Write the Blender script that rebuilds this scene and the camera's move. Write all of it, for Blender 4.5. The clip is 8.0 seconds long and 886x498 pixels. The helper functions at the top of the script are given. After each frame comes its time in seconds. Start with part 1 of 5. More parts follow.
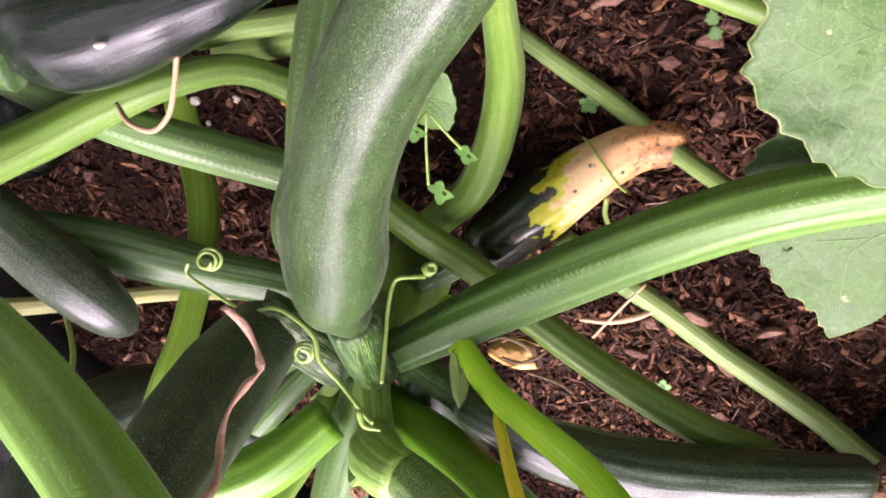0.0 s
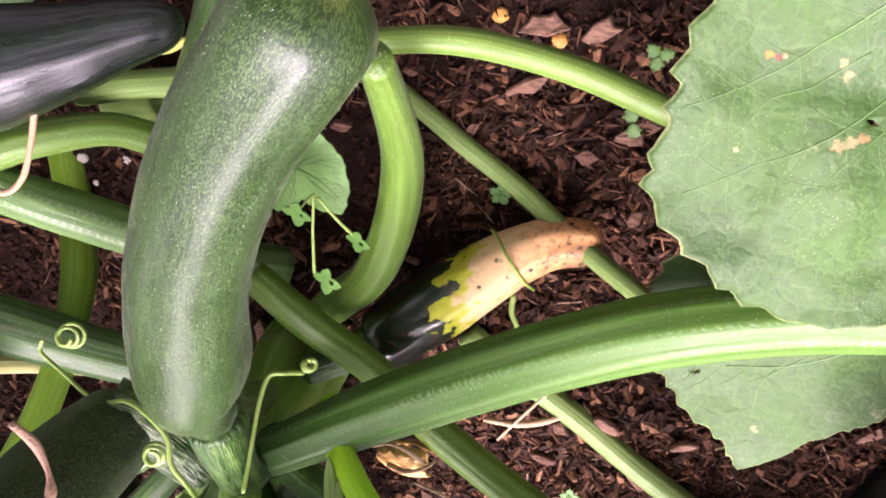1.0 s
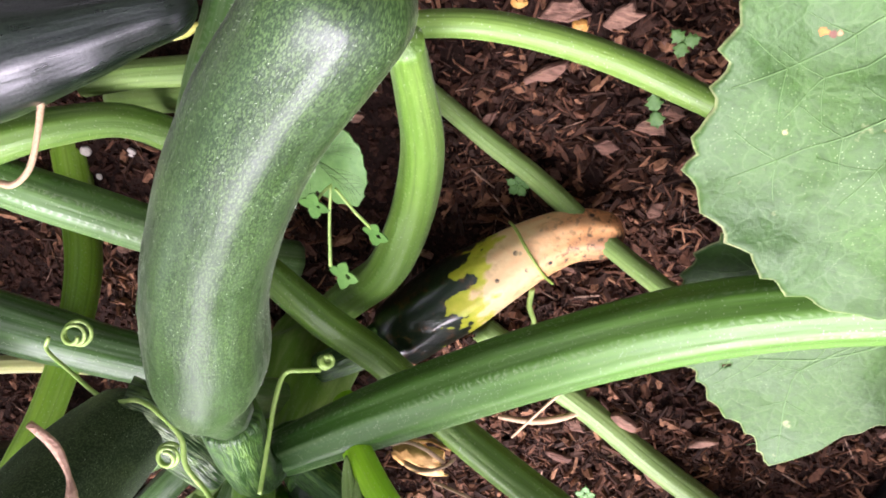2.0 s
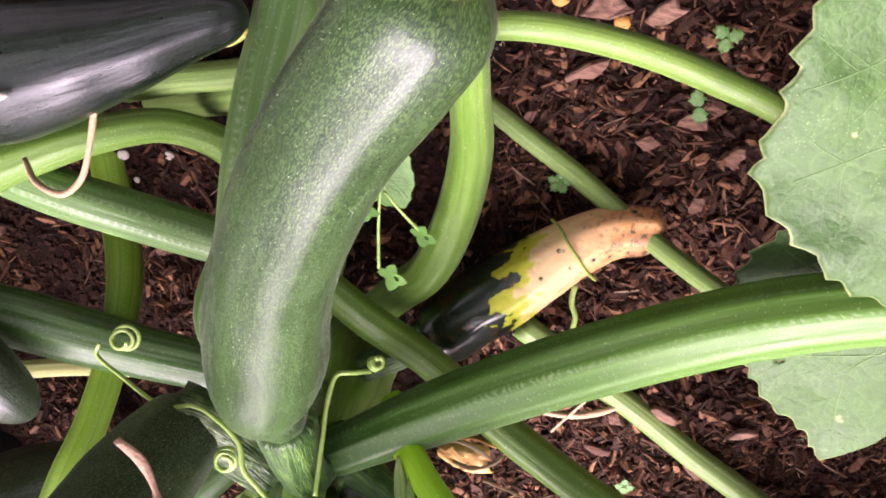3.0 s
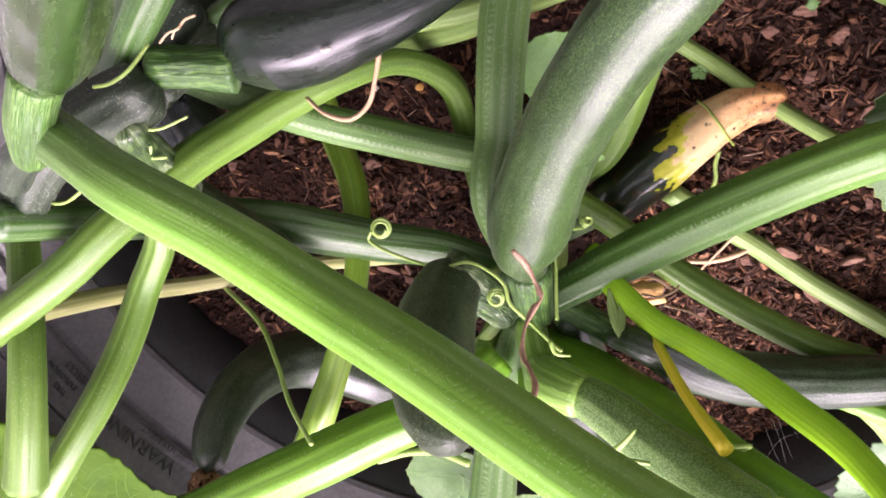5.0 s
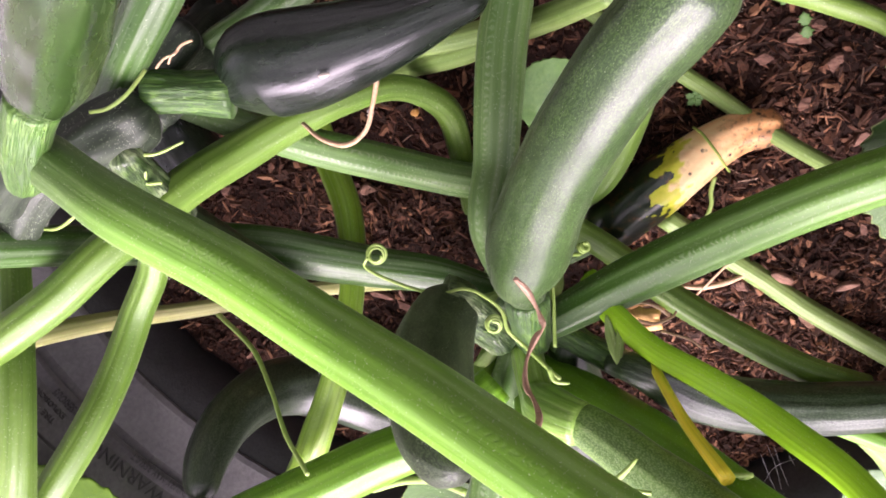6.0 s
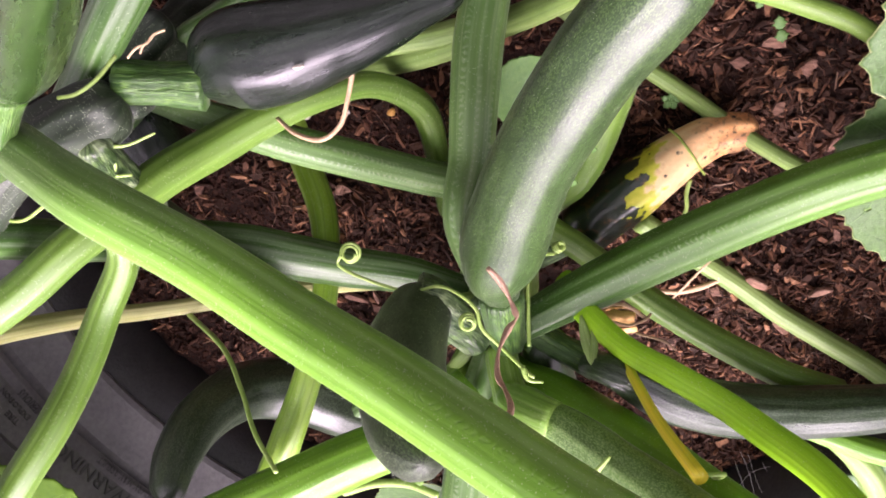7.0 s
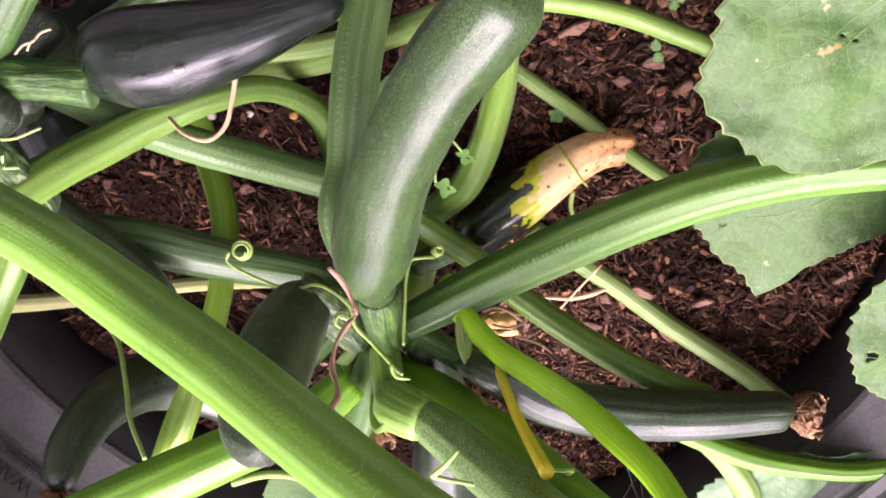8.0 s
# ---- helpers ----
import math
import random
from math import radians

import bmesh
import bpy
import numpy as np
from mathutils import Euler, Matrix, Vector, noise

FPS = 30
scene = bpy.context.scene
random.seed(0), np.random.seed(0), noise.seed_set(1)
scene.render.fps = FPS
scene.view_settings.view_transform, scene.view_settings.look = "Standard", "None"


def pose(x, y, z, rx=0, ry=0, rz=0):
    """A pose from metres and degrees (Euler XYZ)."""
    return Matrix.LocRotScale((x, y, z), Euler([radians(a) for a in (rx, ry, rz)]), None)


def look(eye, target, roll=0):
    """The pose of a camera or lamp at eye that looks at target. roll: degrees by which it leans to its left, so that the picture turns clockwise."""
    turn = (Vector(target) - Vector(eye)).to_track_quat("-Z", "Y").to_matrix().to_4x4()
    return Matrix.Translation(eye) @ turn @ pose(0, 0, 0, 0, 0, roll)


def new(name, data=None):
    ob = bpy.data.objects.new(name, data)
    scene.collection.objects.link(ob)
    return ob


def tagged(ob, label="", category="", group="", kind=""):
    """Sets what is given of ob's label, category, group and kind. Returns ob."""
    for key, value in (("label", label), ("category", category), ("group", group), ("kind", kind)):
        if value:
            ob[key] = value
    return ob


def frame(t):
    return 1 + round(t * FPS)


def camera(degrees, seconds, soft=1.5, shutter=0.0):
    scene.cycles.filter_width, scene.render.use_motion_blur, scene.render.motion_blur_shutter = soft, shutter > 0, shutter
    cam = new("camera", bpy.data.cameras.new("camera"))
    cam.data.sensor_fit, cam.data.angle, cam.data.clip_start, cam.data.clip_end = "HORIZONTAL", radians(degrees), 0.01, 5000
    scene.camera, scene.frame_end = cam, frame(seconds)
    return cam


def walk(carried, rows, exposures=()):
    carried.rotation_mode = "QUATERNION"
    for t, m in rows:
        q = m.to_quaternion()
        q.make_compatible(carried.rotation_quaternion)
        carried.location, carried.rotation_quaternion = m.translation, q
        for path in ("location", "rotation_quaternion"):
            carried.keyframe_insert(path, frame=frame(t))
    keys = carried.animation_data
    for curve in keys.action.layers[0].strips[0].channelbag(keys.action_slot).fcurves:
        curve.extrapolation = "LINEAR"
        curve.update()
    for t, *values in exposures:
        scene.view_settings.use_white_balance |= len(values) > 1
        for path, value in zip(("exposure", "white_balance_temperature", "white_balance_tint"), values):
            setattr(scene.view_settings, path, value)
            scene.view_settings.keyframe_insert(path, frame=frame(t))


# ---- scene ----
cam = camera(53.7, 8.0, soft=1.8)
PATH = [
    (0, (0.005, 0.009, 0.401), (-0.359, -1.15, -1.188), -158.5),
    (0.5, (0.02, 0.017, 0.371), (-0.288, -1.064, -1.283), -156.6),
    (1, (0.021, 0.003, 0.361), (-0.251, -1.035, -1.327), -157.0),
    (1.2, (0.019, 0.001, 0.363), (-0.237, -1.032, -1.330), -157.8),
    (2.3, (0.008, -0.006, 0.354), (-0.245, -1.053, -1.331), -158.5),
    (2.5, (0.007, -0.003, 0.355), (-0.248, -1.055, -1.327), -158.8),
    (3, (-0.007, -0.001, 0.357), (-0.269, -1.069, -1.314), -159.1),
    (3.5, (-0.004, 0.017, 0.393), (-0.263, -1.087, -1.254), -160.2),
    (4, (-0.039, 0.03, 0.456), (-0.303, -1.152, -1.135), -163.2),
    (4.5, (-0.066, 0.036, 0.483), (-0.36, -1.171, -1.085), -164.9),
    (4.7, (-0.068, 0.041, 0.481), (-0.382, -1.166, -1.081), -164.7),
    (5.8, (-0.080, 0.045, 0.470), (-0.370, -1.130, -1.122), -165.5),
    (6, (-0.077, 0.043, 0.474), (-0.362, -1.121, -1.128), -165.4),
    (6.5, (-0.076, 0.043, 0.473), (-0.34, -1.105, -1.143), -165.8),
    (7, (-0.075, 0.033, 0.476), (-0.313, -1.101, -1.154), -166.3),
    (7.5, (-0.036, 0.05, 0.491), (-0.232, -1.073, -1.152), -166.8),
    (8, (-0.028, 0.044, 0.486), (-0.194, -1.083, -1.158), -167.3),
]

EXPOSURES = [(0.0, 2.78, 6750, 34), (1.2, 2.78, 6750, 34), (2.3, 2.78, 6250, 22), (2.9, 2.78, 6750, 34), (8.0, 2.78, 6750, 34)]
walk(cam, [(t, look(eye, target, roll)) for t, eye, target, roll in PATH], EXPOSURES)

# ---- daylight: bright overcast sky ----
world = bpy.data.worlds.new("overcast_sky")
scene.world = world
world.use_nodes = True
wn, wl = world.node_tree.nodes, world.node_tree.links
sky = wn.new("ShaderNodeTexSky")
sky.sky_type, sky.sun_disc = "NISHITA", False
sky.sun_elevation, sky.sun_rotation = radians(55), radians(168)
sky.air_density, sky.dust_density, sky.ozone_density = 1.0, 6.0, 0.6
pale = wn.new("ShaderNodeHueSaturation")
pale.inputs["Saturation"].default_value = 0.25
wl.new(sky.outputs["Color"], pale.inputs["Color"])
wl.new(pale.outputs["Color"], wn["Background"].inputs["Color"])
wn["Background"].inputs["Strength"].default_value = 0.060
sun_data = bpy.data.lights.new("sun", "SUN")
sun_data.energy, sun_data.angle, sun_data.color = 1.08, radians(55), (0.95, 0.96, 1.0)
sun = new("sun", sun_data)
sun.matrix_world = look((0.15, -0.78, 0.85), (0.0, -0.2, 0.0))


# ---- material helpers ----
class Nodes:
    """A small wrapper to write node materials in a few lines."""

    def __init__(self, name):
        self.mat = bpy.data.materials.new(name)
        self.mat.use_nodes = True
        self.t = self.mat.node_tree
        self.bsdf = self.t.nodes["Principled BSDF"]

    def put(self, socket, value):
        if isinstance(value, bpy.types.NodeSocket):
            self.t.links.new(value, socket)
        elif value is not None:
            if socket.type == "RGBA" and len(value) == 3:
                value = (*value, 1.0)
            socket.default_value = value

    def add(self, kind, out=0, props=None, **inputs):
        n = self.t.nodes.new("ShaderNode" + kind)
        for k, v in (props or {}).items():
            if k == "operation":
                n.operation = v
            elif k == "blend_type":
                n.blend_type = v
            elif k == "data_type":
                n.data_type = v
            elif k == "feature":
                n.feature = v
            elif k == "attribute_name":
                n.attribute_name = v
        for k, v in inputs.items():
            self.put(n.inputs[int(k[1:])] if k[0] == "i" and k[1:].isdigit() else n.inputs[k.replace("_", " ")], v)
        return n.outputs[out]

    def flow(self, around, along):
        """Coordinates that follow a stem: round it and along it."""
        v = self.add("Attribute", 1, {"attribute_name": "flow"})
        return self.add("VectorMath", 0, {"operation": "MULTIPLY"}, i0=v, i1=(around, around, along))

    def place(self, scale):
        v = self.add("TexCoord", 3)
        return self.add("VectorMath", 0, {"operation": "MULTIPLY"}, i0=v, i1=(scale, scale, scale))

    def noise(self, vec, scale=1.0, detail=3.0, rough=0.55):
        return self.add("TexNoise", 0, Vector=vec, Scale=scale, Detail=detail, Roughness=rough)

    def ramp(self, fac, *stops):
        n = self.t.nodes.new("ShaderNodeValToRGB")
        self.t.links.new(fac, n.inputs[0])
        e = n.color_ramp.elements
        while len(e) < len(stops):
            e.new(0.5)
        for el, (p, c) in zip(e, stops):
            el.position, el.color = p, (*c, 1.0) if len(c) == 3 else c
        return n.outputs[0]

    def grey(self, fac, a, b, lo=0.0, hi=1.0):
        return self.add("MapRange", 0, Value=fac, From_Min=a, From_Max=b, To_Min=lo, To_Max=hi)

    def mix(self, fac, a, b, mode="MIX"):
        n = self.t.nodes.new("ShaderNodeMix")
        n.data_type, n.blend_type = "RGBA", mode
        self.put(n.inputs[0], fac), self.put(n.inputs[6], a), self.put(n.inputs[7], b)
        return n.outputs[2]

    def bump(self, height, strength=0.3, distance=0.001):
        return self.add("Bump", 0, Height=height, Strength=strength, Distance=distance)

    def random(self):
        return self.add("ObjectInfo", 5)

    def done(self, **inputs):
        for k, v in inputs.items():
            self.put(self.bsdf.inputs[k.replace("_", " ")], v)
        return self.mat


def stem_material(name, dark, light, pale, streak=0.5, rough=0.38, fineness=3.2, bead=0.35, fuzz=0.06, young=None, run=6.0, vivid=False, flesh=0.15):
    """Ribbed plant stalk: soft streaks, furrows with shade put into their colour, ladders of pale beads on the ridges,
    fine fuzz and specks.
    """
    if not vivid:
        dark, light, pale = (tuple((1.06 * r, 0.97 * g, 1.2 * b + 0.002)) for r, g, b in (dark, light, pale))
    m = Nodes(name)
    lines = m.noise(m.flow(fineness, run), 1.0, 2.5, 0.5)
    broad = m.noise(m.flow(1.0, 14.0), 1.0, 2.0)
    colour = m.mix(m.grey(broad, 0.3, 0.7), dark, light)
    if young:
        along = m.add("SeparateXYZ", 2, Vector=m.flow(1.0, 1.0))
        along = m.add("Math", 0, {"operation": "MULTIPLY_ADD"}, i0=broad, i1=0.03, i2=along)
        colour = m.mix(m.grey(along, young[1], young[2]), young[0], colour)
    colour = m.mix(m.grey(lines, 0.47, 0.72, 0.0, 0.5 * streak), colour, pale)
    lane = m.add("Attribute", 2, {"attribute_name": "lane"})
    # groove shade painted into the colour: the valleys between ribs go darker
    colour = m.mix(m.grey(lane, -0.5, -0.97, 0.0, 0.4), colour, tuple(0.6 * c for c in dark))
    s = m.add("SeparateXYZ", 2, Vector=m.flow(1.0, 1.0))
    wobble = m.noise(m.flow(2.5, 160.0), 1.0, 2.0)
    rung = m.add("Math", 0, {"operation": "MULTIPLY_ADD"}, i0=s, i1=1900.0, i2=m.add("Math", 0, {"operation": "MULTIPLY"}, i0=wobble, i1=16.0))
    rung = m.grey(m.add("Math", 0, {"operation": "SINE"}, i0=rung), -0.4, 1.0)
    row = m.noise(m.flow(2.4, 7.0), 1.0, 2.0)
    dash = m.add("Math", 0, {"operation": "MULTIPLY"}, i0=m.grey(lane, 0.0, 1.0), i1=m.grey(row, 0.48, 0.66, 0.0, 1.0))
    dash = m.add("Math", 0, {"operation": "MULTIPLY"}, i0=dash, i1=rung)
    colour = m.mix(m.add("Math", 0, {"operation": "MULTIPLY"}, i0=dash, i1=bead), colour, tuple(0.75 * c + 0.1 for c in pale))
    specks = m.add("TexVoronoi", 0, Vector=m.place(620.0), Scale=1.0)
    colour = m.mix(m.grey(specks, 0.16, 0.07, 0.0, 0.5), colour, (0.62, 0.70, 0.52))
    blot = m.noise(m.place(70.0), 1.0, 4.0)
    colour = m.mix(m.grey(blot, 0.55, 0.8, 0.0, 0.35), colour, tuple(0.6 * c for c in dark))
    fine = m.noise(m.flow(9.0, 90.0), 1.0, 3.0)
    h = m.add("Math", 0, {"operation": "MULTIPLY_ADD"}, i0=fine, i1=0.22, i2=m.add("Math", 0, {"operation": "MULTIPLY"}, i0=lines, i1=0.7))
    h = m.add("Math", 0, {"operation": "MULTIPLY_ADD"}, i0=dash, i1=0.3, i2=h)
    return m.done(Base_Color=colour, Roughness=m.grey(fine, 0.3, 0.7, rough - 0.06, rough + 0.12), Normal=m.bump(h, 0.5, 0.0012),
                  Subsurface_Weight=flesh, Subsurface_Radius=(0.004, 0.006, 0.002), Subsurface_Scale=0.5, Sheen_Weight=fuzz, Sheen_Roughness=0.3)


def peduncle_material(name, dark, light, pale, much=1.0, rough=0.38):
    """Fruit stalk: dark green with a wavering net of raised pale fibres along it."""
    m = Nodes(name)
    tone = m.noise(m.flow(1.2, 30.0), 1.0, 2.0)
    colour = m.mix(m.grey(tone, 0.35, 0.65), dark, tuple(1.7 * c for c in dark))
    strands = None
    for around, along, wide in ((5.0, 42.0, 0.07), (8.0, 75.0, 0.055)):
        n = m.noise(m.flow(around, along), 1.0, 2.0, 0.5)
        off = m.add("Math", 0, {"operation": "ABSOLUTE"}, i0=m.add("Math", 0, {"operation": "SUBTRACT"}, i0=n, i1=0.5))
        line = m.grey(off, wide, 0.25 * wide)
        strands = line if strands is None else m.add("Math", 0, {"operation": "MAXIMUM"}, i0=strands, i1=m.add("Math", 0, {"operation": "MULTIPLY"}, i0=line, i1=0.7))
    patch = m.grey(m.noise(m.place(190.0), 1.0, 3.0), 0.36, 0.58, 0.25, 1.0)
    strands = m.add("Math", 0, {"operation": "MULTIPLY"}, i0=strands, i1=patch)
    colour = m.mix(m.add("Math", 0, {"operation": "MULTIPLY"}, i0=strands, i1=0.9 * much), colour, m.mix(m.grey(tone, 0.4, 0.6), light, pale))
    return m.done(Base_Color=colour, Roughness=rough, Normal=m.bump(strands, 0.5, 0.0008), Subsurface_Weight=0.08, Subsurface_Radius=(0.003, 0.004, 0.001), Subsurface_Scale=0.4, Sheen_Weight=0.08, Sheen_Roughness=0.3)


def skin_material(name, base, band, fleck, flecks=0.6, rough=0.3, cells=(18.0, 520.0), coat=0.6, fuzz=0.1, ripples=1.0):
    """Skin of a marrow: dark bands along it, rows of fine pale flecks, pores, wax bloom and soft fuzz."""
    m = Nodes(name)
    bands = m.noise(m.flow(1.7, 3.0), 1.0, 3.0)
    colour = m.mix(m.grey(bands, 0.38, 0.64), base, band)
    cloud = m.noise(m.place(140.0), 1.0, 4.0, 0.6)
    colour = m.mix(m.grey(cloud, 0.5, 0.75, 0.0, 0.45), colour, tuple(0.55 * c for c in base))
    spots = m.add("TexVoronoi", 0, Vector=m.flow(*cells), Scale=1.0)
    fine = m.add("TexVoronoi", 0, Vector=m.flow(1.9 * cells[0], 1.7 * cells[1]), Scale=1.0)
    much = m.grey(m.noise(m.place(75.0), 1.0, 4.0), 0.32, 0.62, 0.55, 1.0)
    dots = m.add("Math", 0, {"operation": "MAXIMUM"}, i0=m.grey(spots, 0.50, 0.36, 0.0, flecks), i1=m.grey(fine, 0.46, 0.34, 0.0, 0.6 * flecks))
    dots = m.add("Math", 0, {"operation": "MULTIPLY"}, i0=dots, i1=much)
    colour = m.mix(dots, colour, fleck)
    bloom = m.noise(m.flow(2.2, 30.0), 1.0, 5.0, 0.65)
    ripple = m.noise(m.flow(4.0, 26.0), 1.0, 3.0)
    pits = m.noise(m.place(700.0), 1.0, 2.0)
    h = m.add("Math", 0, {"operation": "MULTIPLY_ADD"}, i0=pits, i1=0.4, i2=m.add("Math", 0, {"operation": "MULTIPLY"}, i0=ripple, i1=ripples))
    h = m.add("Math", 0, {"operation": "MULTIPLY_ADD"}, i0=dots, i1=0.25, i2=h)
    return m.done(Base_Color=colour, Roughness=m.grey(bloom, 0.3, 0.7, rough - 0.08, rough + 0.14), Normal=m.bump(h, 0.32, 0.0011), IOR=1.46, Specular_Tint=(0.92, 0.87, 1.0, 1.0), Coat_Weight=coat, Coat_Roughness=m.grey(bloom, 0.3, 0.7, 0.18, 0.36),
                  Sheen_Weight=fuzz, Sheen_Roughness=0.35)


def plain_material(name, a, b, scale=120.0, rough=0.6, bump=0.3, **more):
    m = Nodes(name)
    big, small = m.noise(m.place(scale * 0.25), 1.0, 4.0), m.noise(m.place(scale * 2.0), 1.0, 4.0)
    mixed = m.add("Math", 0, {"operation": "MULTIPLY_ADD"}, i0=small, i1=0.45, i2=m.add("Math", 0, {"operation": "MULTIPLY"}, i0=big, i1=0.55))
    return m.done(Base_Color=m.mix(m.grey(mixed, 0.33, 0.67), a, b), Roughness=rough, Normal=m.bump(small, bump, 0.0015), **more)


M_BRIGHT = stem_material("bright_green_stalk", (0.11, 0.24, 0.02), (0.175, 0.34, 0.04), (0.38, 0.52, 0.22), 0.45, 0.38, 3.2, 0.16)
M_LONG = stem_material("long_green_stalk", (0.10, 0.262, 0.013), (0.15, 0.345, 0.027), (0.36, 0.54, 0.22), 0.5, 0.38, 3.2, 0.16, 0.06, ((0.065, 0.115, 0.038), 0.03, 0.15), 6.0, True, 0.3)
M_FRESH = stem_material("fresh_green_stalk", (0.15, 0.30, 0.018), (0.23, 0.40, 0.034), (0.42, 0.55, 0.2), 0.4, 0.38, 3.2, 0.16, vivid=True)
M_DEEP = stem_material("deep_green_stalk", (0.07, 0.20, 0.005), (0.115, 0.275, 0.011), (0.26, 0.42, 0.1), 0.25, 0.38, 3.2, 0.1, vivid=True, flesh=0.3)
M_MID = stem_material("mid_green_stalk", (0.07, 0.165, 0.012), (0.115, 0.235, 0.024), (0.28, 0.40, 0.15), 0.25, 0.4, 3.2, 0.16)
M_SMOOTH = stem_material("smooth_flower_stalk", (0.25, 0.54, 0.010), (0.31, 0.60, 0.02), (0.38, 0.62, 0.06), 0.15, 0.38, 3.2, 0.1, 0.0, vivid=True)
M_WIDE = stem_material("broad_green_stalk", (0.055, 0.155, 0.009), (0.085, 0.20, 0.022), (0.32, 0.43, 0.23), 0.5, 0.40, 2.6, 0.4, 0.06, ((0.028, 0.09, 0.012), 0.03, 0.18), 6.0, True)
M_GREEN = stem_material("green_stalk", (0.052, 0.14, 0.02), (0.105, 0.215, 0.046), (0.36, 0.48, 0.25), 0.5, 0.36, 3.6, 0.4)
M_DARK = stem_material("dark_green_stalk", (0.026, 0.085, 0.009), (0.055, 0.14, 0.02), (0.44, 0.50, 0.38), 0.6, 0.32, 3.6, 0.15)
M_PALE = stem_material("pale_stalk", (0.12, 0.235, 0.035), (0.20, 0.325, 0.07), (0.29, 0.41, 0.16), 0.4, 0.52, 3.4, 0.2)
M_SOFT = stem_material("soft_green_stalk", (0.115, 0.24, 0.025), (0.16, 0.30, 0.04), (0.30, 0.42, 0.16), 0.2, 0.42, 2.4, 0.1, 0.1)
M_YELLOW = stem_material("yellowed_stalk", (0.32, 0.37, 0.09), (0.44, 0.47, 0.18), (0.6, 0.54, 0.3), 0.5)
M_STUB = stem_material("yellow_stub", (0.62, 0.55, 0.015), (0.85, 0.70, 0.04), (0.8, 0.7, 0.15), 0.2, 0.38, 3.2, 0.0, 0.0, ((0.26, 0.42, 0.02), 0.02, 0.075))
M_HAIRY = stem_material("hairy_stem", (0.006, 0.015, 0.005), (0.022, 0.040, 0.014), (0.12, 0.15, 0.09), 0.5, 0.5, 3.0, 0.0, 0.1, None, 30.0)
M_SKIN = skin_material("green_skin", (0.006, 0.024, 0.003), (0.014, 0.044, 0.006), (0.14, 0.24, 0.07), 0.46, 0.38, (34.0, 900.0), 0.42, 0.05, 1.3)
M_SKIN_BLACK = skin_material("blackish_skin", (0.004, 0.009, 0.005), (0.009, 0.018, 0.009), (0.14, 0.18, 0.12), 0.05, 0.29, (20.0, 600.0), 0.4, 0.0, 2.0)
M_SKIN_DARK = skin_material("dark_skin", (0.006, 0.018, 0.005), (0.018, 0.040, 0.012), (0.20, 0.25, 0.16), 0.2, 0.33, (18.0, 600.0), 0.25, 0.03, 1.8)
M_SKIN_DULL = skin_material("dull_dark_skin", (0.004, 0.011, 0.003), (0.010, 0.023, 0.006), (0.20, 0.26, 0.14), 0.34, 0.48, (30.0, 800.0), 0.05, 0.02)
M_SKIN_GREY = skin_material("grey_green_skin", (0.012, 0.024, 0.010), (0.030, 0.046, 0.026), (0.22, 0.26, 0.18), 0.2, 0.34, (20.0, 600.0), 0.25, 0.05, 1.8)
M_SKIN_STRIPED = skin_material("striped_skin", (0.045, 0.115, 0.014), (0.11, 0.21, 0.04), (0.34, 0.48, 0.2), 0.5, 0.34, (16.0, 700.0), 0.3, 0.08)
M_SKIN_GLOSS = skin_material("glossy_striped_skin", (0.007, 0.022, 0.004), (0.022, 0.058, 0.010), (0.24, 0.36, 0.12), 0.08, 0.17, (24.0, 600.0), 1.0, 0.0, 0.6)
M_PEDUNCLE = peduncle_material("peduncle", (0.010, 0.040, 0.004), (0.05, 0.14, 0.014), (0.16, 0.29, 0.06), 0.7, 0.45)
M_PEDUNCLE_PALE = peduncle_material("pale_peduncle", (0.028, 0.08, 0.010), (0.09, 0.19, 0.03), (0.20, 0.32, 0.10), 0.7)
M_PEDUNCLE_DARK = peduncle_material("dark_peduncle", (0.006, 0.022, 0.004), (0.07, 0.13, 0.03), (0.34, 0.42, 0.24), 0.9, 0.3)
M_CROWN = stem_material("crown_flesh", (0.10, 0.25, 0.02), (0.19, 0.38, 0.045), (0.40, 0.56, 0.2), 0.7, 0.4, 9.0, 0.05, 0.1, None, 75.0)


